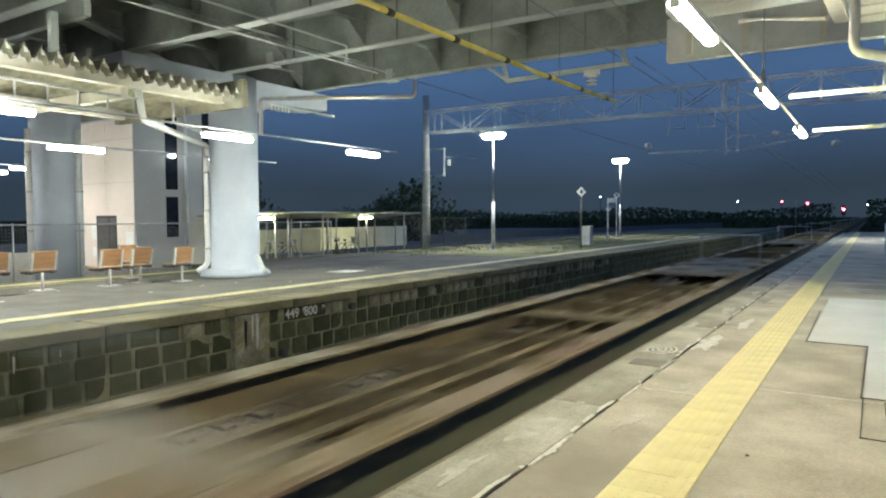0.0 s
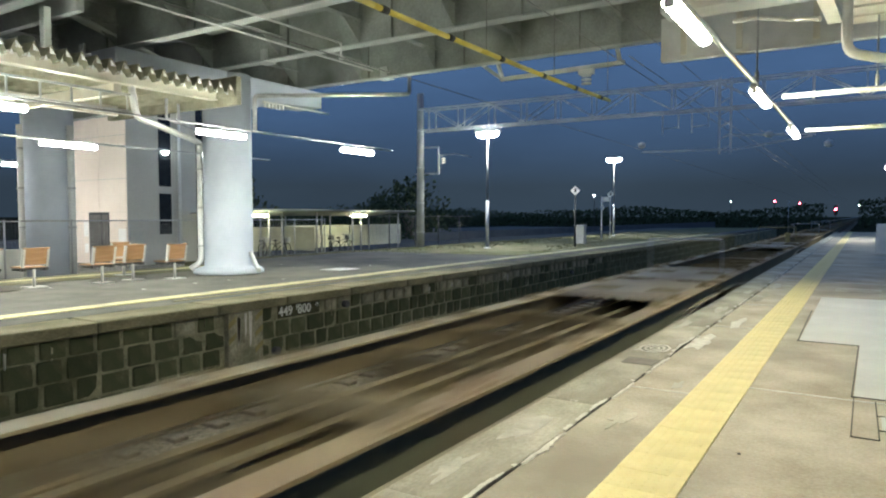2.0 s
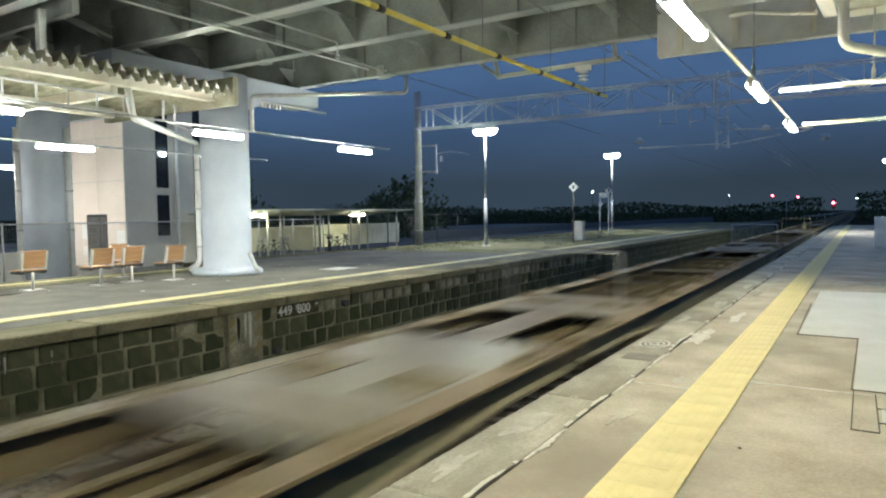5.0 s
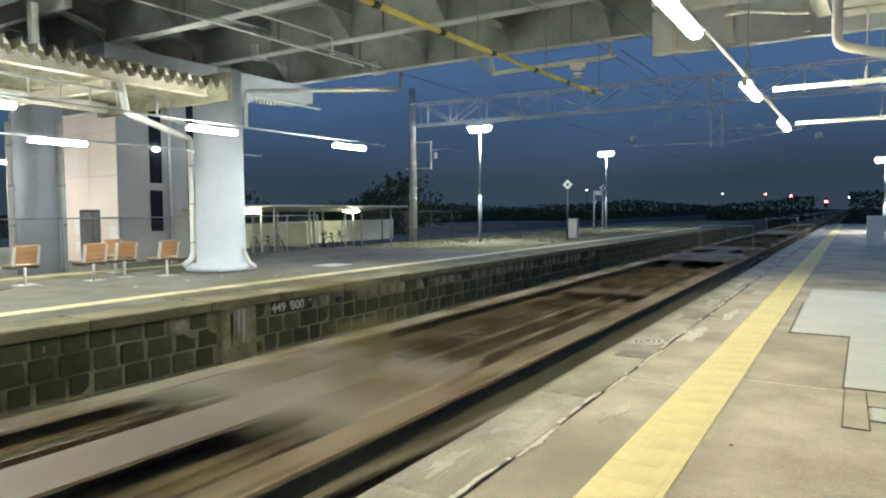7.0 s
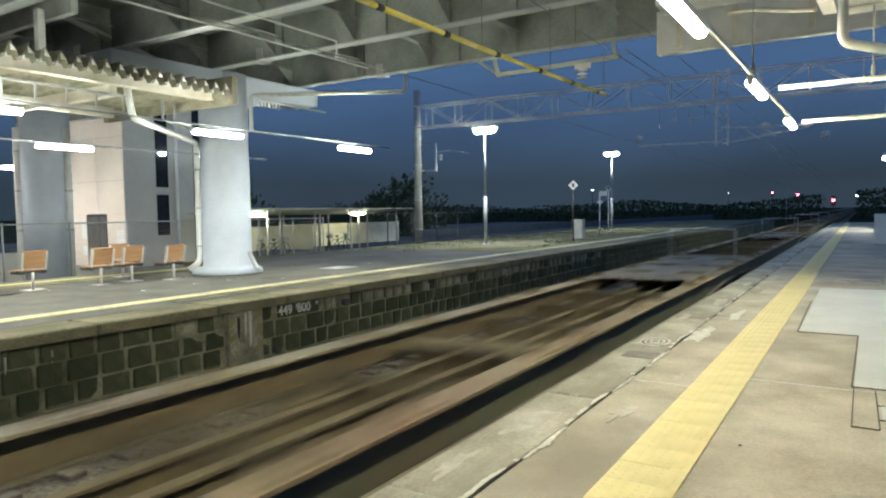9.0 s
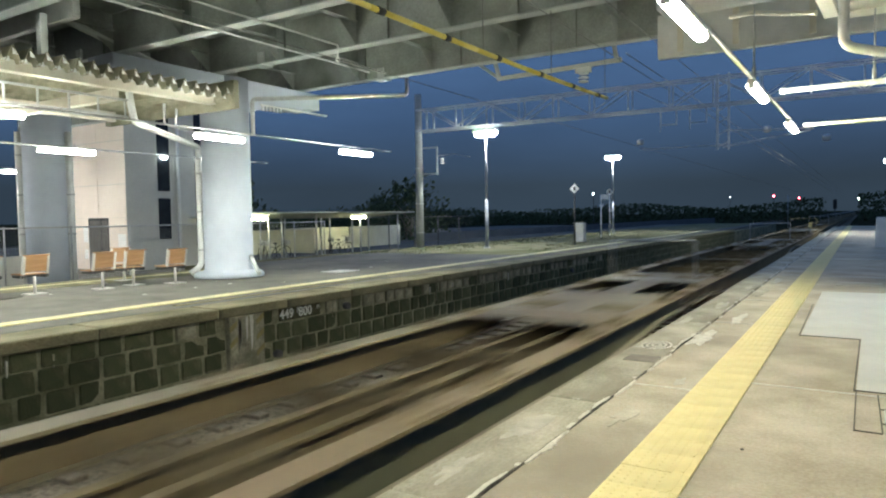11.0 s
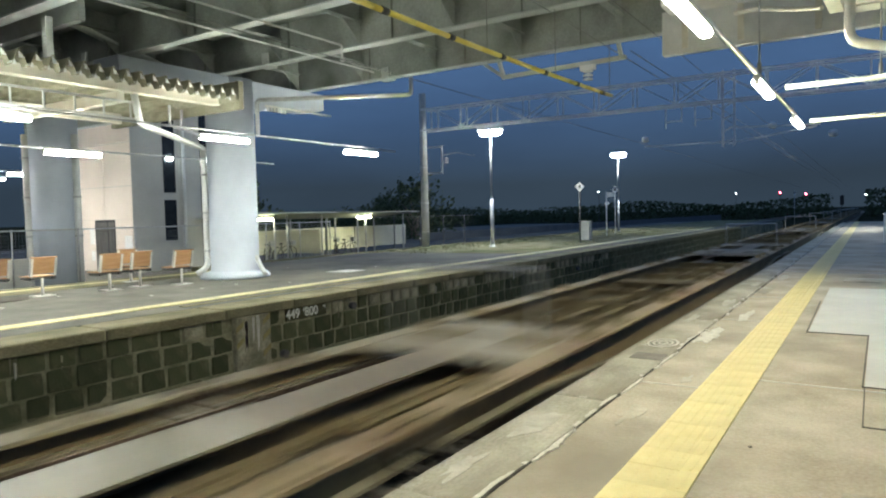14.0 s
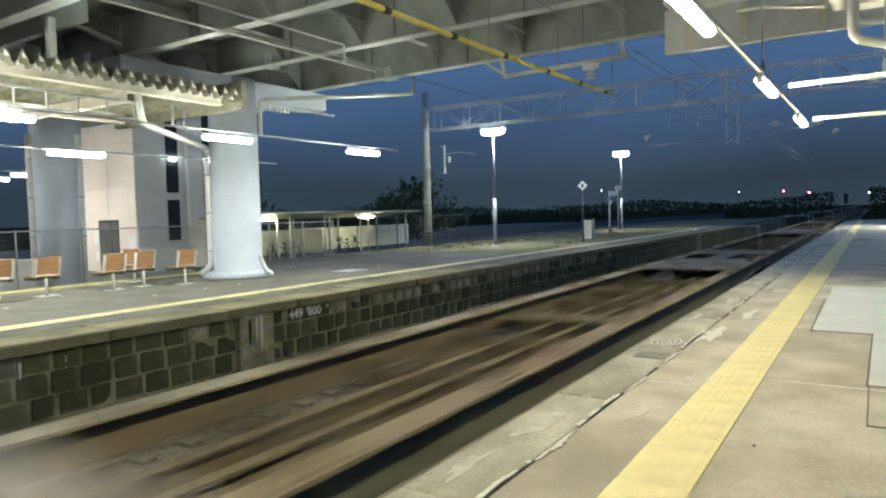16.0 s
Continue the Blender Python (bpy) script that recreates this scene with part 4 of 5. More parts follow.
def build_fence():
    f = thing("fence", (-21.6, 0, -0.5), "pale wire mesh fence behind the island", "fence")
    bm = B()
    tube(bm, (0, -4, 1.85), (0, 24, 1.85), .022, 8)
    part("top_rail", bm, "galv", f)
    bm = B()
    tube(bm, (0, 0, 0), (0, 0, 1.9), .03, 8)
    post = part("post", bm, "galv", f)
    post.location = (0, -4, 0)
    for i in range(1, 15):
        share(post, (0, -4 + i * 2.0, 0))
    bm = B()
    for i in range(0, 280):
        y = -4 + i * .1
        tube(bm, (0, y, .1), (0, y, 1.84), .0025, 3)
    for i in range(1, 17):
        tube(bm, (0, -4, .1 + i * .1), (0, 24, .1 + i * .1), .0025, 3)
    tagged(part("wire_mesh", bm, "galv", f), kind="stuff")
    g = thing("fence", (-19.3, 0, -0.5), "dark wire fence beside the catenary mast", "fence")
    for y in (26, 28.2, 30.4, 32.6):
        bm = B()
        tube(bm, (0, y, 0), (0, y, 2.05), .03, 8)
        part("post", bm, "dark_metal", g)
    bm = B()
    tube(bm, (0, 24, 2.0), (0, 34, 2.0), .018, 6)
    for i in range(100):
        tube(bm, (0, 24 + i * .1, .1), (0, 24 + i * .1, 2.0), .002, 3)
    part("mesh", bm, "dark_metal", g)
    bm = B()
    box(bm, -22.3, -22.1, -3, 10.75, -.5, .48)
    solid("low_wall", bm, "panel_grey", "low pale wall behind the fence", "wall", "structure")


def bicycle(at, turn, tint):
    b = thing("bicycle", at, "parked city bicycle leaning in the shed", "bicycle", "parked bicycles")
    for y in (-.53, .53):
        bm = B()
        n, m = 24, 6
        rings = [[bm.verts.new((.02 * math.sin(6.28319 * j / m), y + (.33 + .02 * math.cos(6.28319 * j / m)) * math.cos(6.28319 * i / n), .34 + (.33 + .02 * math.cos(6.28319 * j / m)) * math.sin(6.28319 * i / n))) for j in range(m)] for i in range(n)]
        for i in range(n):
            for j in range(m):
                bm.faces.new((rings[i][j], rings[i][(j + 1) % m], rings[(i + 1) % n][(j + 1) % m], rings[(i + 1) % n][j]))
        w = part("wheel", bm, "tyre", b)
        bm = B()
        for i in range(8):
            a = 6.28319 * i / 8
            tube(bm, (0, y, .34), (0, y + .32 * math.cos(a), .34 + .32 * math.sin(a)), .003, 3)
        part("spokes", bm, "galv", w)
    bm = B()
    for p, q in (((0, -.53, .34), (0, -.18, .36)), ((0, -.18, .36), (0, -.28, .80)), ((0, -.53, .34), (0, -.26, .70)), ((0, -.18, .36), (0, .36, .72)), ((0, -.26, .62), (0, .36, .80)), ((0, .53, .34), (0, .34, .98))):
        tube(bm, p, q, .018, 8)
    part("bike_frame", bm, tint, b)
    bm = B()
    tube(bm, (-.27, .26, 1.0), (.27, .26, 1.0), .013, 8)
    tube(bm, (0, .34, .96), (0, .28, 1.0), .015, 8)
    part("handlebar", bm, "galv", b)
    bm = B()
    bmesh.ops.create_uvsphere(bm, u_segments=10, v_segments=6, radius=.13, matrix=Matrix.Translation((0, -.30, .83)) @ Matrix.Diagonal((.7, 1, .35, 1)))
    part("saddle", bm, "tyre", b)
    bm = B()
    for k in range(5):
        box(bm, -.16 + .07 * k, -.14 + .07 * k, .40, .66, .72, .95)
    for k in range(4):
        box(bm, -.16, .16, .40 + .08 * k, .42 + .08 * k, .72, .94)
    tagged(part("basket", bm, "galv", b), kind="stuff")
    b.rotation_euler[2] = turn
    return b


def build_shed():
    s = thing("bicycle_shed", (-23.5, 0, -.5), "cream panelled bicycle shed with a thin roof and lamps", "bicycle shed")
    bm = B()
    vs = [(-2.3, 2.02), (1.0, 2.28), (1.0, 2.34), (-2.3, 2.09)]
    profile(bm, vs, 19.0, 32.9)
    part("roof", bm, "pole_concrete", s, "thin grey roof")
    for y in (19.2, 22.2, 23.0, 25.4, 28.2, 28.9, 32.4):
        bm = B()
        tube(bm, (.1, y, 0), (.1, y, 2.2), .05, 10)
        part("post", bm, "galv", s)
        bm = B()
        tube(bm, (-2.1, y, 0), (-2.1, y, 2.05), .05, 10)
        part("post", bm, "galv", s)
    for y0, y1, z1 in ((18.6, 22.1, 1.45), (22.2, 25.3, 1.45), (25.4, 28.1, 1.5), (28.2, 30.6, 1.5), (30.7, 35.8, 1.5)):
        bm = B()
        box(bm, -2.2, -2.16, y0, y1, .25, z1)
        part("side_panel", bm, "shed_panel", s, "cream side panel")
    bm = B()
    box(bm, -2.1, -.05, 25.36, 25.40, .25, 1.45)
    part("end_panel", bm, "shed_panel", s)
    for y in (21.7, 29.0):
        f = fluorescent((-23.6, y, 1.52), "shed lamps", "shed_glow", "yellowish fluorescent lamp under the shed roof")
    for i, (x, y, r) in enumerate(((-24.3, 22.6, .3), (-24.2, 23.6, -.2), (-24.5, 21.3, .1), (-24.1, 27.2, .35), (-24.3, 28.4, -.3))):
        bicycle((x, y, -.5), r + .3, ("dark_metal", "black", "dark_metal")[i % 3])


def cable(bm, points, r, n=5):
    """One continuous thin cable along y through the points."""
    rings = [[bm.verts.new((x + r * math.cos(6.28319 * i / n), y, z + r * math.sin(6.28319 * i / n))) for i in range(n)] for x, y, z in points]
    for a, b in zip(rings, rings[1:]):
        for i in range(n):
            bm.faces.new((a[i], a[(i + 1) % n], b[(i + 1) % n], b[i])).smooth = True
    bm.faces.new(rings[0][::-1]), bm.faces.new(rings[-1])
    return bm


def build_masts():
    m = thing("catenary_mast", (-18.3, 27.2, -0.5), "grey concrete catenary mast with steel brackets", "catenary mast")
    bm = B()
    lathe(bm, [(.19, 0), (.16, 7.9)], 20)
    part("pole", bm, "pole_concrete", m)
    bm = B()
    for z in (4.05, 5.3):
        beam(bm, (.1, 0, z), (1.0, .1, z), .06, .06)
    beam(bm, (.98, .1, 4.0), (.98, .1, 5.35), .06, .06)
    beam(bm, (-.35, 0, 4.05), (.1, 0, 4.05), .06, .06)
    beam(bm, (1.0, .1, 4.9), (1.9, .1, 4.95), .03, .03)
    beam(bm, (1.9, .1, 4.95), (2.8, .1, 4.75), .03, .03)
    part("side_bracket", bm, "galv", m)
    bm = B()
    for z in (4.55, 4.65, 4.75):
        lathe(bm, [(.03, z - .03), (.09, z - .02), (.09, z), (.03, z + .02)], 12, (1.25, .1))
    part("insulator", bm, "insulator", m)
    bm = B()
    for z in (1.2, 2.6, 4.3):
        lathe(bm, [(.2, z), (.2, z + .06)], 20)
    part("pole_band", bm, "galv", m)
    g = thing("catenary_gantry", (0, 27.2, 0), "steel lattice catenary gantry spanning the tracks", "gantry")
    for z in (5.6, 6.6):
        for yy in (-.3, .3):
            bm = B()
            beam(bm, (-18.2, yy, z), (6.0, yy, z - .1), .07, .07)
            part("chord", bm, "gantry_steel", g)
    x, k = -17.6, 0
    while x < 6:
        for yy in (-.3, .3):
            bm = B()
            beam(bm, (x, yy, 5.6), (x, yy, 6.56), .05, .05)
            if x < 4.5:
                a, b2 = (5.62, 6.56) if k % 2 else (6.56, 5.62)
                beam(bm, (x, yy, a), (x + 1.6, yy, b2), .04, .04)
            part("lattice_bar", bm, "gantry_steel", g)
        x, k = x + 1.6, k + 1
    for xx, z0 in ((-4.5, 3.85),):
        bm = B()
        for dx in (-.2, .2):
            beam(bm, (xx + dx, 0, z0), (xx + dx, 0, 6.7), .07, .07)
        for i in range(6):
            beam(bm, (xx - .2, 0, z0 + .1 + i * .45), (xx + .2, 0, z0 + .3 + i * .45), .04, .04)
        part("drop_post", bm, "gantry_steel", g)
        bm = B()
        beam(bm, (xx, 0, 4.02), (xx - 3.1, 0, 4.06), .05, .05)
        beam(bm, (xx, 0, 3.95), (xx + 2.9, 0, 4.35), .05, .05)
        beam(bm, (xx, 0, 4.55), (xx + 3.0, 0, 4.40), .05, .05)
        part("registration_arm", bm, "gantry_steel", g)
        for dx in (-2.0, -.9):
            bm = B()
            for z0b, z1b in ((4.7, 5.6),):
                beam(bm, (xx + dx - .3, 0, z0b), (xx + dx - .3, 0, z1b), .04, .04)
                beam(bm, (xx + dx + .3, 0, z0b + .2), (xx + dx + .3, 0, z1b), .04, .04)
                beam(bm, (xx + dx - .3, 0, z0b + .25), (xx + dx + .3, 0, z0b + .25), .04, .04)
            part("hanger_frame", bm, "gantry_steel", g)
    # line hardware
    for x, z in ((-7.6, 4.35), (-3.0, 4.5), (-1.1, 4.05)):
        bm = B()
        lathe(bm, [(.05, z - .12), (.14, z - .08), (.14, z + .08), (.05, z + .12)], 14, (x, 0))
        part("insulator", bm, "insulator", g, "pale insulator")
    # wires along the tracks
    for x, z0, z1, r, mt in ((-7.66, 4.25, 4.2, .008, "wire"), (-3.73, 4.3, 4.25, .008, "wire"), (-3.73, 5.1, 5.5, .008, "wire"), (-4.5, 5.05, 5.6, .012, "pale_wire")):
        bm = B()
        ya, yb = 15.0 if mt == "pale_wire" else -5, 200
        cable(bm, [(x, ya + (yb - ya) * i / 24, z0 + (z1 - z0) * i / 24 - .48 * (i / 24) * (1 - i / 24)) for i in range(25)], r)
        solid("overhead_wire", bm, mt, "thin overhead wire along the track", "overhead wire", group="overhead wires")
    # yellow covered wire
    c = thing("covered_wire", (-4.86, 0, 0), "overhead wire in a yellow cover with black bands", "overhead wire")
    ys = [2.0 + i * 0.85 for i in range(16)]
    zz = lambda y: 3.935 + .0018 * (y - 6.0) ** 2
    for i in range(15):
        bm = B()
        tube(bm, (0, ys[i], zz(ys[i])), (0, ys[i + 1], zz(ys[i + 1])), .036, 10)
        part("cover", bm, "yellow_cover", c)
    for y in (6.2, 9.0, 11.6, 14.62):
        bm = B()
        tube(bm, (0, y, zz(y)), (0, y, SOFFIT), .008, 5)
        part("hanger", bm, "wire", c)
    for y in (4.9, 6.40, 7.90, 9.42, 11.05, 12.6, 14.1):
        bm = B()
        tube(bm, (0, y, zz(y)), (0, y + .13, zz(y + .13)), .046, 10)
        part("band", bm, "black", c)


def build_posts():
    lamp_post((-14.88, 27.7, 0), 5.33)
    lamp_post((-16.14, 50.3, 0), 5.80)
    lamp_post((1.63, 50.0, 0), 4.52)
    for x, y, h, mt in ((-12.03, 31.5, 2.76, "dark_metal"), (-15.16, 46.5, 3.05, "white_metal"), (-21.0, 62.0, 2.3, "dark_metal"), (-11.0, 130.0, 4.0, "galv")):
        s = thing("marker_sign", (x, y, 0), "white diamond marker sign on a slim post", "sign", "marker signs")
        bm = B()
        tube(bm, (0, 0, -1.4 if y > 75 else 0), (0, 0, h), .04, 8)
        part("post", bm, mt, s)
        bm = B()
        d = .24
        v = [bm.verts.new((a, -.05, h + b2)) for a, b2 in ((0, -d), (d, 0), (0, d), (-d, 0))]
        f = bm.faces.new(v)
        ex = bmesh.ops.extrude_face_region(bm, geom=[f])
        for q in [e for e in ex["geom"] if isinstance(e, bmesh.types.BMVert)]:
            q.co.y += .02
        plate = part("sign_plate", bm, "white_paper", s, "white diamond plate")
        bm = B()
        box(bm, -.05, .05, -.056, -.05, h - .09, h + .09)
        part("sign_mark", bm, "black", plate)
        s.rotation_euler[2] = radians(20)
    p = thing("arm_post", (-14.43, 42.5, 0), "slim white post with a short sign arm", "post")
    bm = B()
    tube(bm, (0, 0, 0), (0, 0, 2.75), .045, 8)
    tube(bm, (0, 0, 2.6), (.55, .2, 2.8), .035, 8)
    part("post", bm, "white_metal", p)
    bm = B()
    box(bm, 0, .5, -.02, .02, 2.45, 2.75)
    part("sign_plate", bm, "white_metal", p)
    c = thing("equipment_box", (-13.14, 35.2, 0), "grey equipment box on the platform", "equipment box")
    bm = B()
    box(bm, -.28, .28, -.2, .2, 0, 1.0)
    part("body", bm, "box_grey", c, "", .02)
    bm = B()
    box(bm, -.30, .30, -.23, .22, 1.0, 1.04)
    part("lid", bm, "box_grey", c)
    c = thing("equipment_box", (.75, 32.0, 0), "white equipment cabinet on the near platform", "equipment box")
    bm = B()
    box(bm, -.3, .3, -.2, .2, 0, 1.2)
    part("body", bm, "white_metal", c, "", .02)


SIGNALS = []


def build_signals():
    for px, y, z, r in ((-30.5, 300.0, 7.5, .30), (-21.4, 300.0, 6.6, .30), (-4.9, 160.0, 2.9, .22)):
        s = thing("railway_signal", (px, y, -1.4), "tall railway signal showing a red light", "railway signal", "railway signals")
        bm = B()
        tube(bm, (0, .3, 0), (0, .3, z + 1.4 + .9), .09, 8)
        part("post", bm, "dark_metal", s)
        bm = B()
        zz = z + 1.4
        box(bm, -.35, .35, 0, .42, zz - 1.1, zz + .8)
        part("head", bm, "black", s)
        bm = B()
        tube(bm, (0, -.25, zz), (0, -.02, zz), r, 16)
        lens = part("lens", bm, "red_glow", s, "glowing red lens")
        SIGNALS.append(lens)
    for x, y, z, r in ((-1.4, 300, 5.8, .30), (-56.2, 160, 6.5, .12), (-46.8, 300, 7.8, .14)):
        l = thing("far_lamp", (x, y, -1.4), "small far street lamp on a post", "street lamp", "far street lamps")
        bm2 = B()
        tube(bm2, (0, 0, 0), (0, 0, z + 1.4), .07, 6)
        part("post", bm2, "dark_metal", l)
        bm2 = B()
        bmesh.ops.create_uvsphere(bm2, u_segments=10, v_segments=6, radius=r, matrix=Matrix.Translation((0, 0, z + 1.4)))
        part("lamp_glass", bm2, "far_glow", l)


def tree(at, h, seed):
    rnd = random.Random(seed)
    t = thing("tree", at, "dark leafy tree seen against the night sky", "tree", "trees behind the station")
    bm = B()
    tube(bm, (0, 0, 0), (rnd.uniform(-.3, .3), 0, h * .5), h * .03, 8, h * .018)
    for k in range(5):
        a = rnd.random() * 6.28
        tube(bm, (0, 0, h * (.25 + .06 * k)), (math.cos(a) * h * .28, math.sin(a) * h * .28, h * (.5 + .08 * k)), h * .012, 6, h * .004)
    part("trunk", bm, "sleeper", t)
    bm = B()
    for k in range(900):
        a, u = rnd.random() * 6.28, rnd.random()
        zc = .10 + .90 * u * (1 + .35 * noise.noise((a * 1.1, seed * 1.7, 0)))
        rad = h * .62 * math.sin(math.pi * min(1, .30 + .66 * u)) ** .6 * rnd.random() ** .5 * (1 + .55 * noise.noise((a * 1.3, zc * 4, seed)))
        c = Vector((math.cos(a) * rad, math.sin(a) * rad, h * zc))
        d = Vector((rnd.gauss(0, 1), rnd.gauss(0, 1), rnd.gauss(0, 1))).normalized()
        e = d.orthogonal().normalized()
        g = d.cross(e)
        s = h * rnd.uniform(.02, .05)
        bm.faces.new([bm.verts.new(c + v) for v in (-e * s, g * s * .6, e * s, -g * s * .6)])
    part("crown", bm, "leaf", t)


def build_background():
    bm = B()
    box(bm, -30.1, -29.9, 44, 170, -1.4, .18)
    solid("guard_wall", bm, "guard_blue", "long low bluish wall beyond the station", "wall", "structure")
    rnd = random.Random(4)
    k = 0
    for x, y, h in ((-34, 49, 8), (-36.5, 52, 7.5), (-36, 31, 7), (-40, 52, 5), (-43, 56, 6), (-47, 62, 7), (14, 130, 7), (9, 95, 4)):
        tree((x, y, -1.4), h * 0.66 + 0.6, k)
        k += 1
    # far treeline closing the horizon
    verts, faces = [], []
    for i in range(20000):
        a = rnd.random()
        x, y = -190 + 240 * a, 150 + 70 * (1 - a) * .4 + rnd.gauss(0, 9) + 60 * a
        if -9 < x < -1:
            continue
        top = 5.0 + 3.2 * noise.noise((x * .035, 1.5, 0)) + 1.2 * noise.noise((x * .16, 4.0, 0))
        z = -1.4 + max(top, 1.0) * rnd.random() ** .8
        d = Vector((rnd.gauss(0, 1), rnd.gauss(0, 1), rnd.gauss(0, 1))).normalized()
        e = d.orthogonal().normalized()
        g, r = d.cross(e), rnd.uniform(.2, .6)
        n0, q = len(verts), Vector((x, y, z))
        verts += [q - e * r, q + g * r * .6, q + e * r, q - g * r * .6]
        faces.append((n0, n0 + 1, n0 + 2, n0 + 3))
    me = bpy.data.meshes.new("far_treeline")
    me.from_pydata(verts, [], faces)
    me.materials.append(M["leaf"])
    tagged(new("far_treeline", me), "dark far treeline along the horizon", "trees", "", "stuff")


def build_small_things():
    p = thing("cover_plate", (-1.92, 6.92, 0.0), "grey steel cover plate on the coping", "cover plate")
    bm = B()
    box(bm, -.16, .16, -.15, .15, -.005, .008)
    part("plate", bm, "cover_iron", p, "", .003)
    e = thing("marker_disc", (-1.97, 7.69, 0.0), "dark disc with pale rings set in the coping", "marker")
    bm = B()
    lathe(bm, [(.17, -.01), (.17, .004)], 24)
    for v in bm.verts:
        v.co.y *= 1.6
    part("disc", bm, "cover_iron", e)
    bm = B()
    for r0, r1 in ((.142, .168), (.088, .112), (.035, .058)):
        n = 24
        a = [bm.verts.new((r0 * math.cos(6.28319 * i / n), 1.6 * r0 * math.sin(6.28319 * i / n), .006)) for i in range(n)]
        b = [bm.verts.new((r1 * math.cos(6.28319 * i / n), 1.6 * r1 * math.sin(6.28319 * i / n), .006)) for i in range(n)]
        for i in range(n):
            bm.faces.new((a[i], a[(i + 1) % n], b[(i + 1) % n], b[i]))
    ex = bmesh.ops.extrude_face_region(bm, geom=bm.faces[:])
    for q in [g for g in ex["geom"] if isinstance(g, bmesh.types.BMVert)]:
        q.co.z -= .008
    part("ring", bm, "filler", e, "pale painted rings")


# ---- the train of empty flat wagons ----
SPEED, PITCH = 24.8, 22.0
WAGONS = []


def wagon(open_front, stand, paint, deck_kind, far_deck=.935, rear_hole=0.0):
    """An empty container flat wagon, its origin on the rails at its middle; it runs towards -y."""
    label = "empty dusty flat wagon with a yellow brake stand" if stand else "empty flat wagon with a rusty open frame"
    w = thing("flat_wagon", (TRACKS[0], 0, RAIL), label, "railway wagon", "flat wagons of the train")
    zt, half, deck_in = 1.02, 10.72, 7.0
    front = half - (1.7 if open_front else 0.0)
    low = lambda y: zt - .20 - .15 * min(1, max(0, (9.2 - abs(y)) / 2.5))
    for s in (-1, 1):
        bm = B()
        box(bm, min(s * .94, s * 1.2), max(s * .94, s * 1.2), -half, half, zt - .03, zt)
        part("side_sill", bm, "sill_top" if s > 0 else "sill_white_lit", w, "rusty side sill, browner for the warm near lamps" if s > 0 else "dusty side sill, paler for the white far lamps")
        bm = B()
        stations = [-half, -9.2, -8, -6.7, 6.7, 8, 9.2, half]
        outline = [(1.12, 0), (1.12, 1), (1.105, 1), (1.105, 0)]
        rings = [[bm.verts.new((s * x, y, (zt - .03) + (low(y) - zt + .03) * d)) for x, d in outline] for y in stations]
        for p, q in zip(rings, rings[1:]):
            for i in range(4):
                bm.faces.new((p[i], p[(i + 1) % 4], q[(i + 1) % 4], q[i]))
        bm.faces.new(rings[0]), bm.faces.new(rings[-1][::-1])
        part("sill_web", bm, paint if s > 0 else "underframe", w, "teal painted side web" if s > 0 and paint == "sill_blue" else "brown side web")
        bm = B()
        rings = [[bm.verts.new((s * x, y, low(y) + dz)) for x, dz in ((1.03, 0), (1.22, 0), (1.22, -.025), (1.03, -.025))] for y in stations]
        for p, q in zip(rings, rings[1:]):
            for i in range(4):
                bm.faces.new((p[i], p[(i + 1) % 4], q[(i + 1) % 4], q[i]))
        bm.faces.new(rings[0]), bm.faces.new(rings[-1][::-1])
        part("lower_flange", bm, "deck_grey", w, "dusty lower flange")
        bm = B()
        box(bm, s * .22 - .055, s * .22 + .055, -half, half, zt - .24, zt - .21)
        box(bm, s * .22 - .01, s * .22 + .01, -half, half, zt - .55, zt - .24)
        part("centre_sill", bm, "underframe", w)
        # end deck plates, with a gangway plate reaching the next wagon
        bm = B()
        y0, y1 = (deck_in + .2, half - rear_hole) if s > 0 else (-front, -deck_in)
        wd = far_deck if s > 0 else .935
        box(bm, -wd, wd, y0, y1, zt - .025, zt - .004)
        deck = part("end_deck", bm, deck_kind, w, "dusty steel end deck")
        bm = B()
        ya, yb = (half - rear_hole + .01, half + .26) if s > 0 else (-half - .26, -front - .01)
        box(bm, -.26, .26, ya, yb, zt - .03, zt - .008)
        part("gangway_plate", bm, "deck_plate", w)
        for xx in (-.58, .58) if wd > .5 else ():
            # Dark plate laid on the deck to pass for a hole; none is cut.
            bm = B()
            yc = (8.4 if rear_hole else 8.75) if s > 0 else (-7.85 if open_front else -8.7)
            box(bm, xx - .28, xx + .28, yc - .35, yc + .35, zt - .002, zt + .004)
            part("step_grating", bm, "underframe", w, "dark patch standing in for an open deck hole")
        # worn bolster rib across the deck
        bm = B()
        box(bm, -.93, .93, s * 7.7 - .06, s * 7.7 + .06, zt - .003, zt + .012)
        part("deck_rib", bm, "sill_top", w)
    for yc in (-5.4, -3.6, -1.8, 0, 1.8, 3.6, 5.4):
        bm = B()
        wd = .55 if yc == 0 else .10
        box(bm, -.93, .93, yc - wd / 2, yc + wd / 2, zt - .14, zt - .11)
        box(bm, -.93, .93, yc - .008, yc + .008, zt - .45, zt - .14)
        part("cross_beam", bm, "underframe", w)
    for yc in (-9.9, -7.4, -6.3, -4.0, -2.9, -.55, .55, 2.9, 4.0, 6.3, 7.4, 9.9):
        for s in (-1, 1):
            bm = B()
            box(bm, s * 1.06 - .11, s * 1.06 + .11, yc - .16, yc + .16, zt, zt + .03)
            box(bm, s * 1.06 - .05, s * 1.06 + .05, yc - .08, yc + .08, zt + .03, zt + .08)
            part("container_lock", bm, "underframe" if abs(yc) > 3 else "sill_top", w)
    # pipes and brake gear under the open middle
    bm = B()
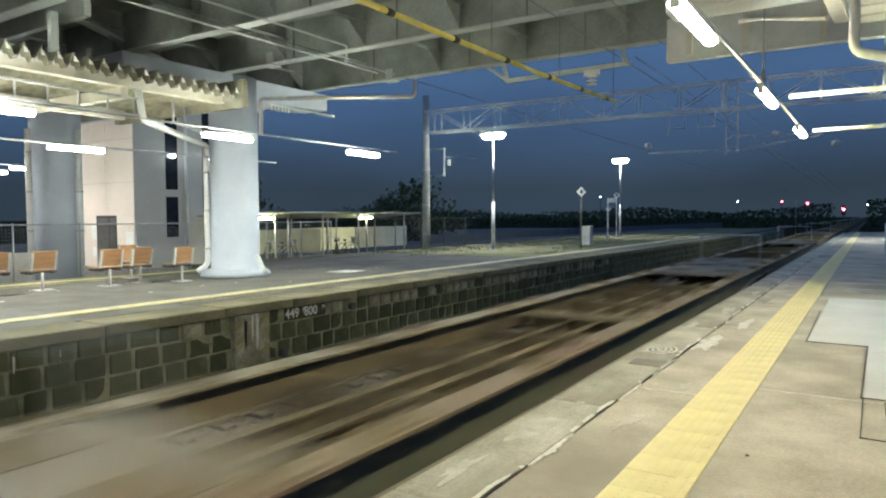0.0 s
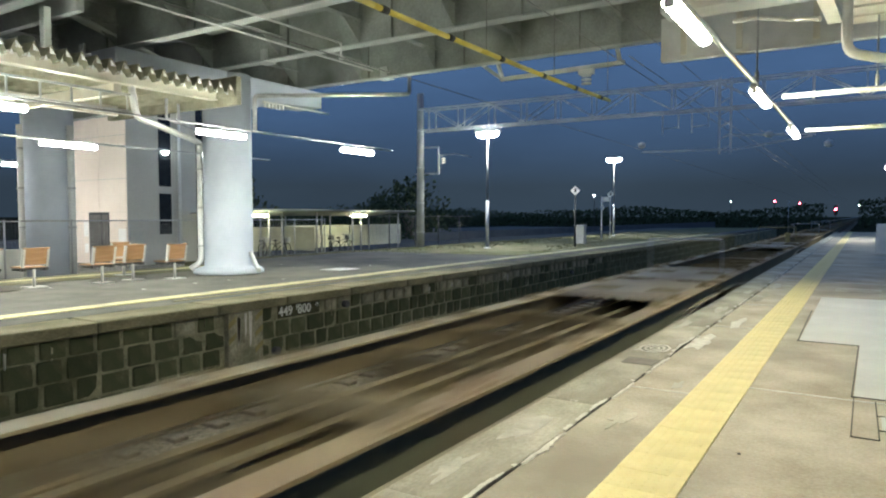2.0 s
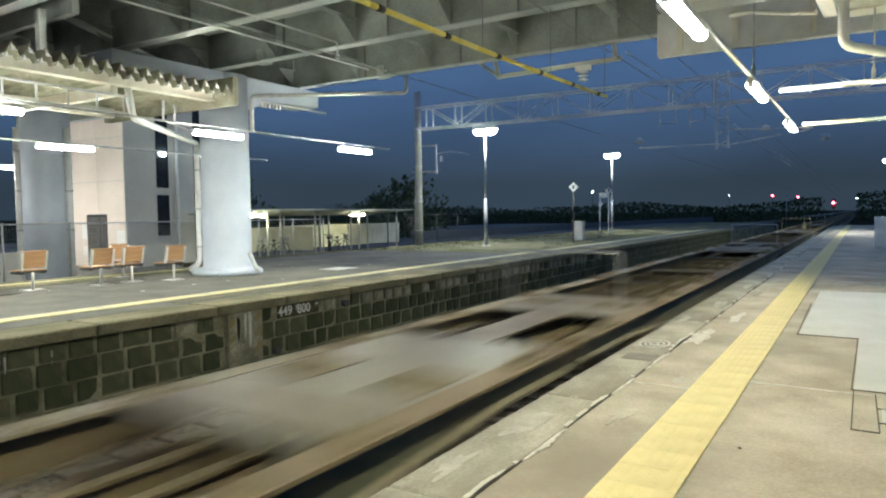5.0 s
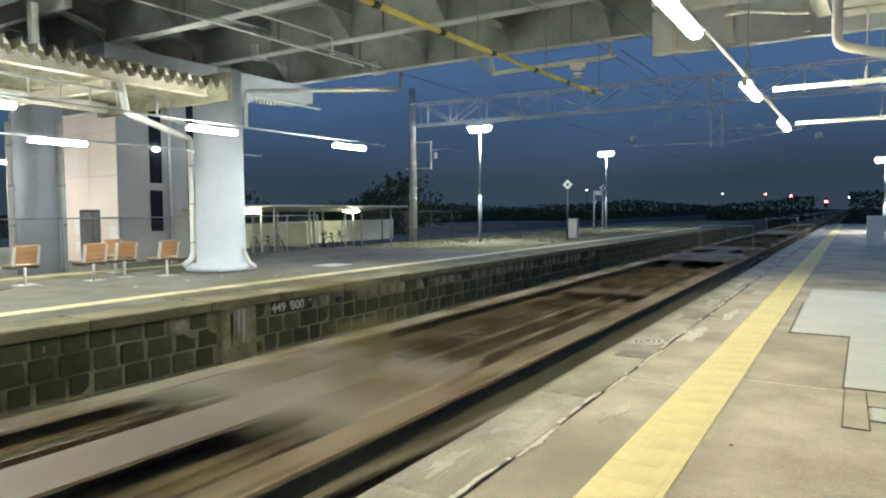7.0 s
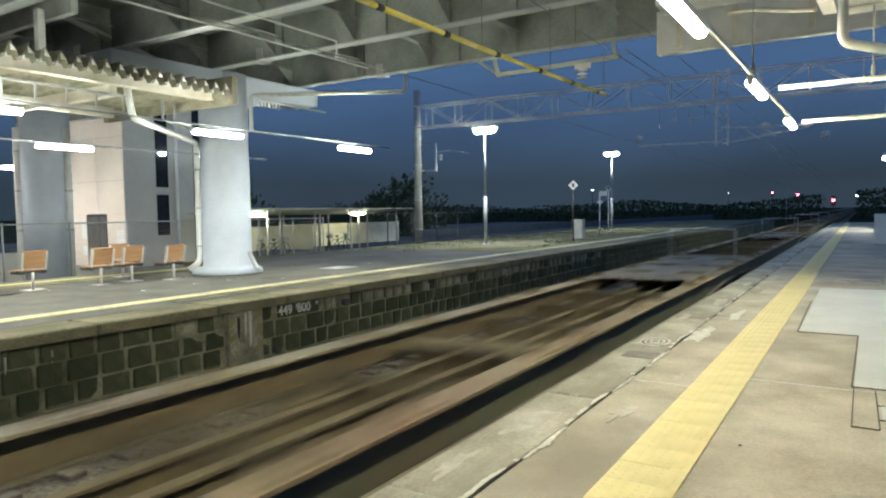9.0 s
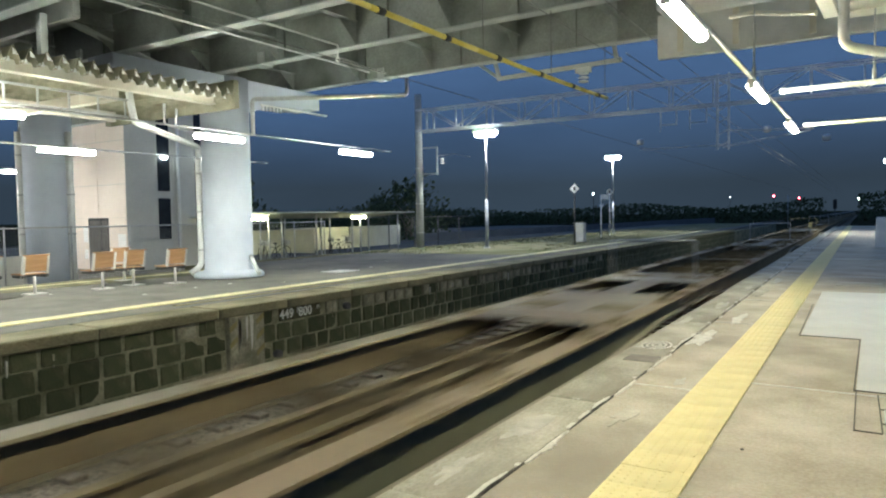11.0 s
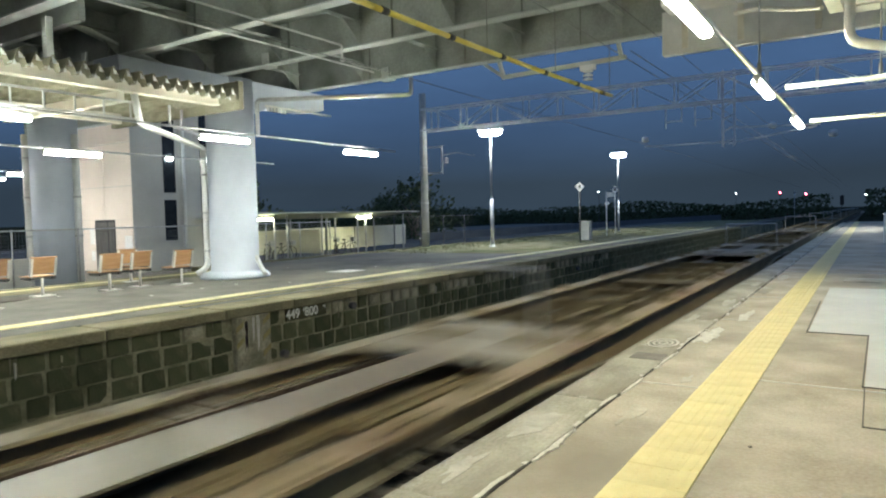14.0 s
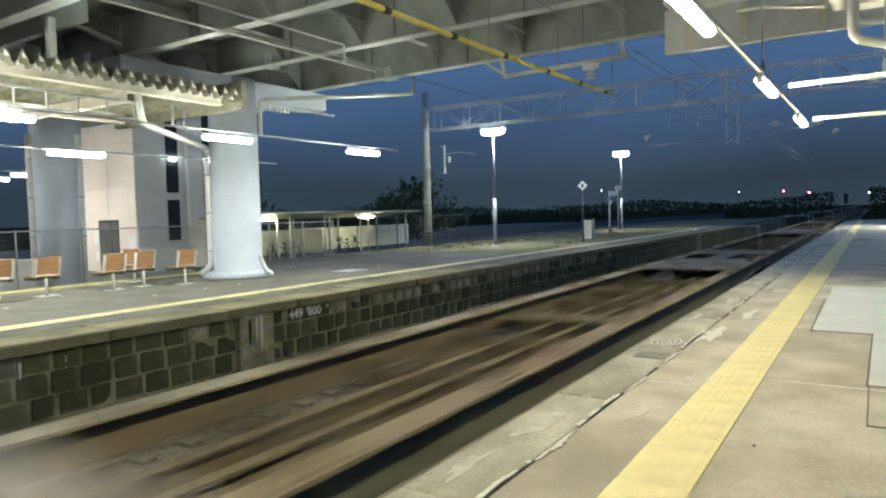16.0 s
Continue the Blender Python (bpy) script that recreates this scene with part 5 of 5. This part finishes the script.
    tube(bm, (-.55, -6.5, .62), (-.55, 6.5, .62), .03, 6)
    part("brake_pipe", bm, "box_grey", w)
    bm = B()
    tube(bm, (.62, -6.5, .60), (.62, 5.5, .60), .025, 6)
    part("brake_pipe", bm, "deck_plate", w)
    bm = B()
    tube(bm, (.55, 1.2, .62), (.55, 2.2, .62), .17, 14)
    part("brake_cylinder", bm, "box_grey", w)
    bm = B()
    box(bm, -.8, -.4, -2.6, -1.9, .45, .8)
    part("equipment_case", bm, "underframe", w, "", .02)
    # end railing and hand brake
    ye = -8.0
    bm = B()
    pipe(bm, [Vector(v) for v in ((-1.1, ye, zt), (-1.1, ye, zt + .80), (.7, ye, zt + .80), (.7, ye, zt))], .022, 8)
    part("end_railing", bm, "hazard_yellow" if stand else "galv", w, "tubular end railing")
    if stand:
        bm = B()
        box(bm, .18, .42, ye + .05, ye + .12, zt, zt + .52)
        part("brake_stand", bm, "hazard_yellow", w, "yellow hand brake stand", .02)
    # coupler
    for s in (-1, 1):
        bm = B()
        box(bm, -.12, .12, min(s * 10.3, s * 10.99), max(s * 10.3, s * 10.99), .66, .92)
        part("coupler", bm, "underframe", w, "", .02)
        # Brown pan and pipes added so the end holes turn brown, not black.
        bm = B()
        box(bm, -.92, .92, min(s * 9.0, s * 10.6), max(s * 9.0, s * 10.6), zt - .30, zt - .27)
        for x in (-.62, -.4, .4, .62):
            tube(bm, (x, s * 8.9, zt - .22), (x, s * 10.6, zt - .22), .035, 6)
        part("draft_pan", bm, "underframe", w, "brown pan with pipes added to lighten the end holes")
        bm = B()
        yc = s * 7.8
        for x in (-.98, .98):
            box(bm, x - .06, x + .06, yc - 1.25, yc + 1.25, .40, .58)
        box(bm, -.98, .98, yc - .2, yc + .2, .38, .60)
        bogie = part("bogie", bm, "underframe", w, "", .02)
        for dy in (-.95, .95):
            for x in (-.56, .56):
                bm = B()
                tube(bm, (x - .06, yc + dy, .405), (x + .06, yc + dy, .405), .405, 24)
                part("wheel", bm, "rail", bogie)
    return w


def build_train():
    types = [(0, 0, "sill_blue", "deck_grey"), (1, 0, "sill_blue", "deck_plate"), (1, 1, "underframe", "deck_plate"), (0, 0, "sill_blue", "deck_plate"),
             (1, 0, "underframe", "deck_grey"), (0, 1, "sill_blue", "deck_grey", .30), (1, 1, "sill_blue", "deck_plate"), (1, 0, "underframe", "deck_plate"),
             (1, 0, "underframe", "deck_grey", .935, 1.6)]
    order = {0: 3, 1: 1, 2: 0, 3: 2, 7: 6, 8: 1, 9: 0, 13: 4, 14: 5, 15: 7, 16: 1, 17: 1, 12: 8}
    first = {}
    for k in range(-2, 28):
        kd = order.get(k, (1, 0, 1)[k % 3])
        if kd in first:
            w = copy_thing(first[kd], first[kd].matrix_basis.copy())
        else:
            w = first[kd] = wagon(*types[kd])
        WAGONS.append((k, w))


def motions():
    for k, w in WAGONS:
        rows = []
        for t in (-1, 0, 4, 8, 12, 16, 17):
            y = 10.0 + PITCH * (k + 0.5) - SPEED * (t - 0.437)
            rows.append((t, pose(TRACKS[0], y, RAIL)))
        walk(w, rows)
    # the nearest signal clears from red: its lens is drawn back into the head
    lens = SIGNALS[2]
    walk(lens, [(0, pose(0, 0, 0)), (10.0, pose(0, 0, 0)), (10.4, pose(0, .31, 0)), (16, pose(0, .31, 0))])


build_ground()
for tx, n in ((TRACKS[0], 150), (TRACKS[1], 60), (TRACKS[2], 60)):
    build_track(tx, n)
build_near_platform()
build_far_platform()
build_bridge()
build_columns()
build_elevator()
build_canopies()
build_lamps()
build_benches()
build_fence()
build_shed()
build_masts()
build_posts()
build_signals()
build_background()
build_small_things()
build_train()
build_tactile()
build_stone_wall()
motions()
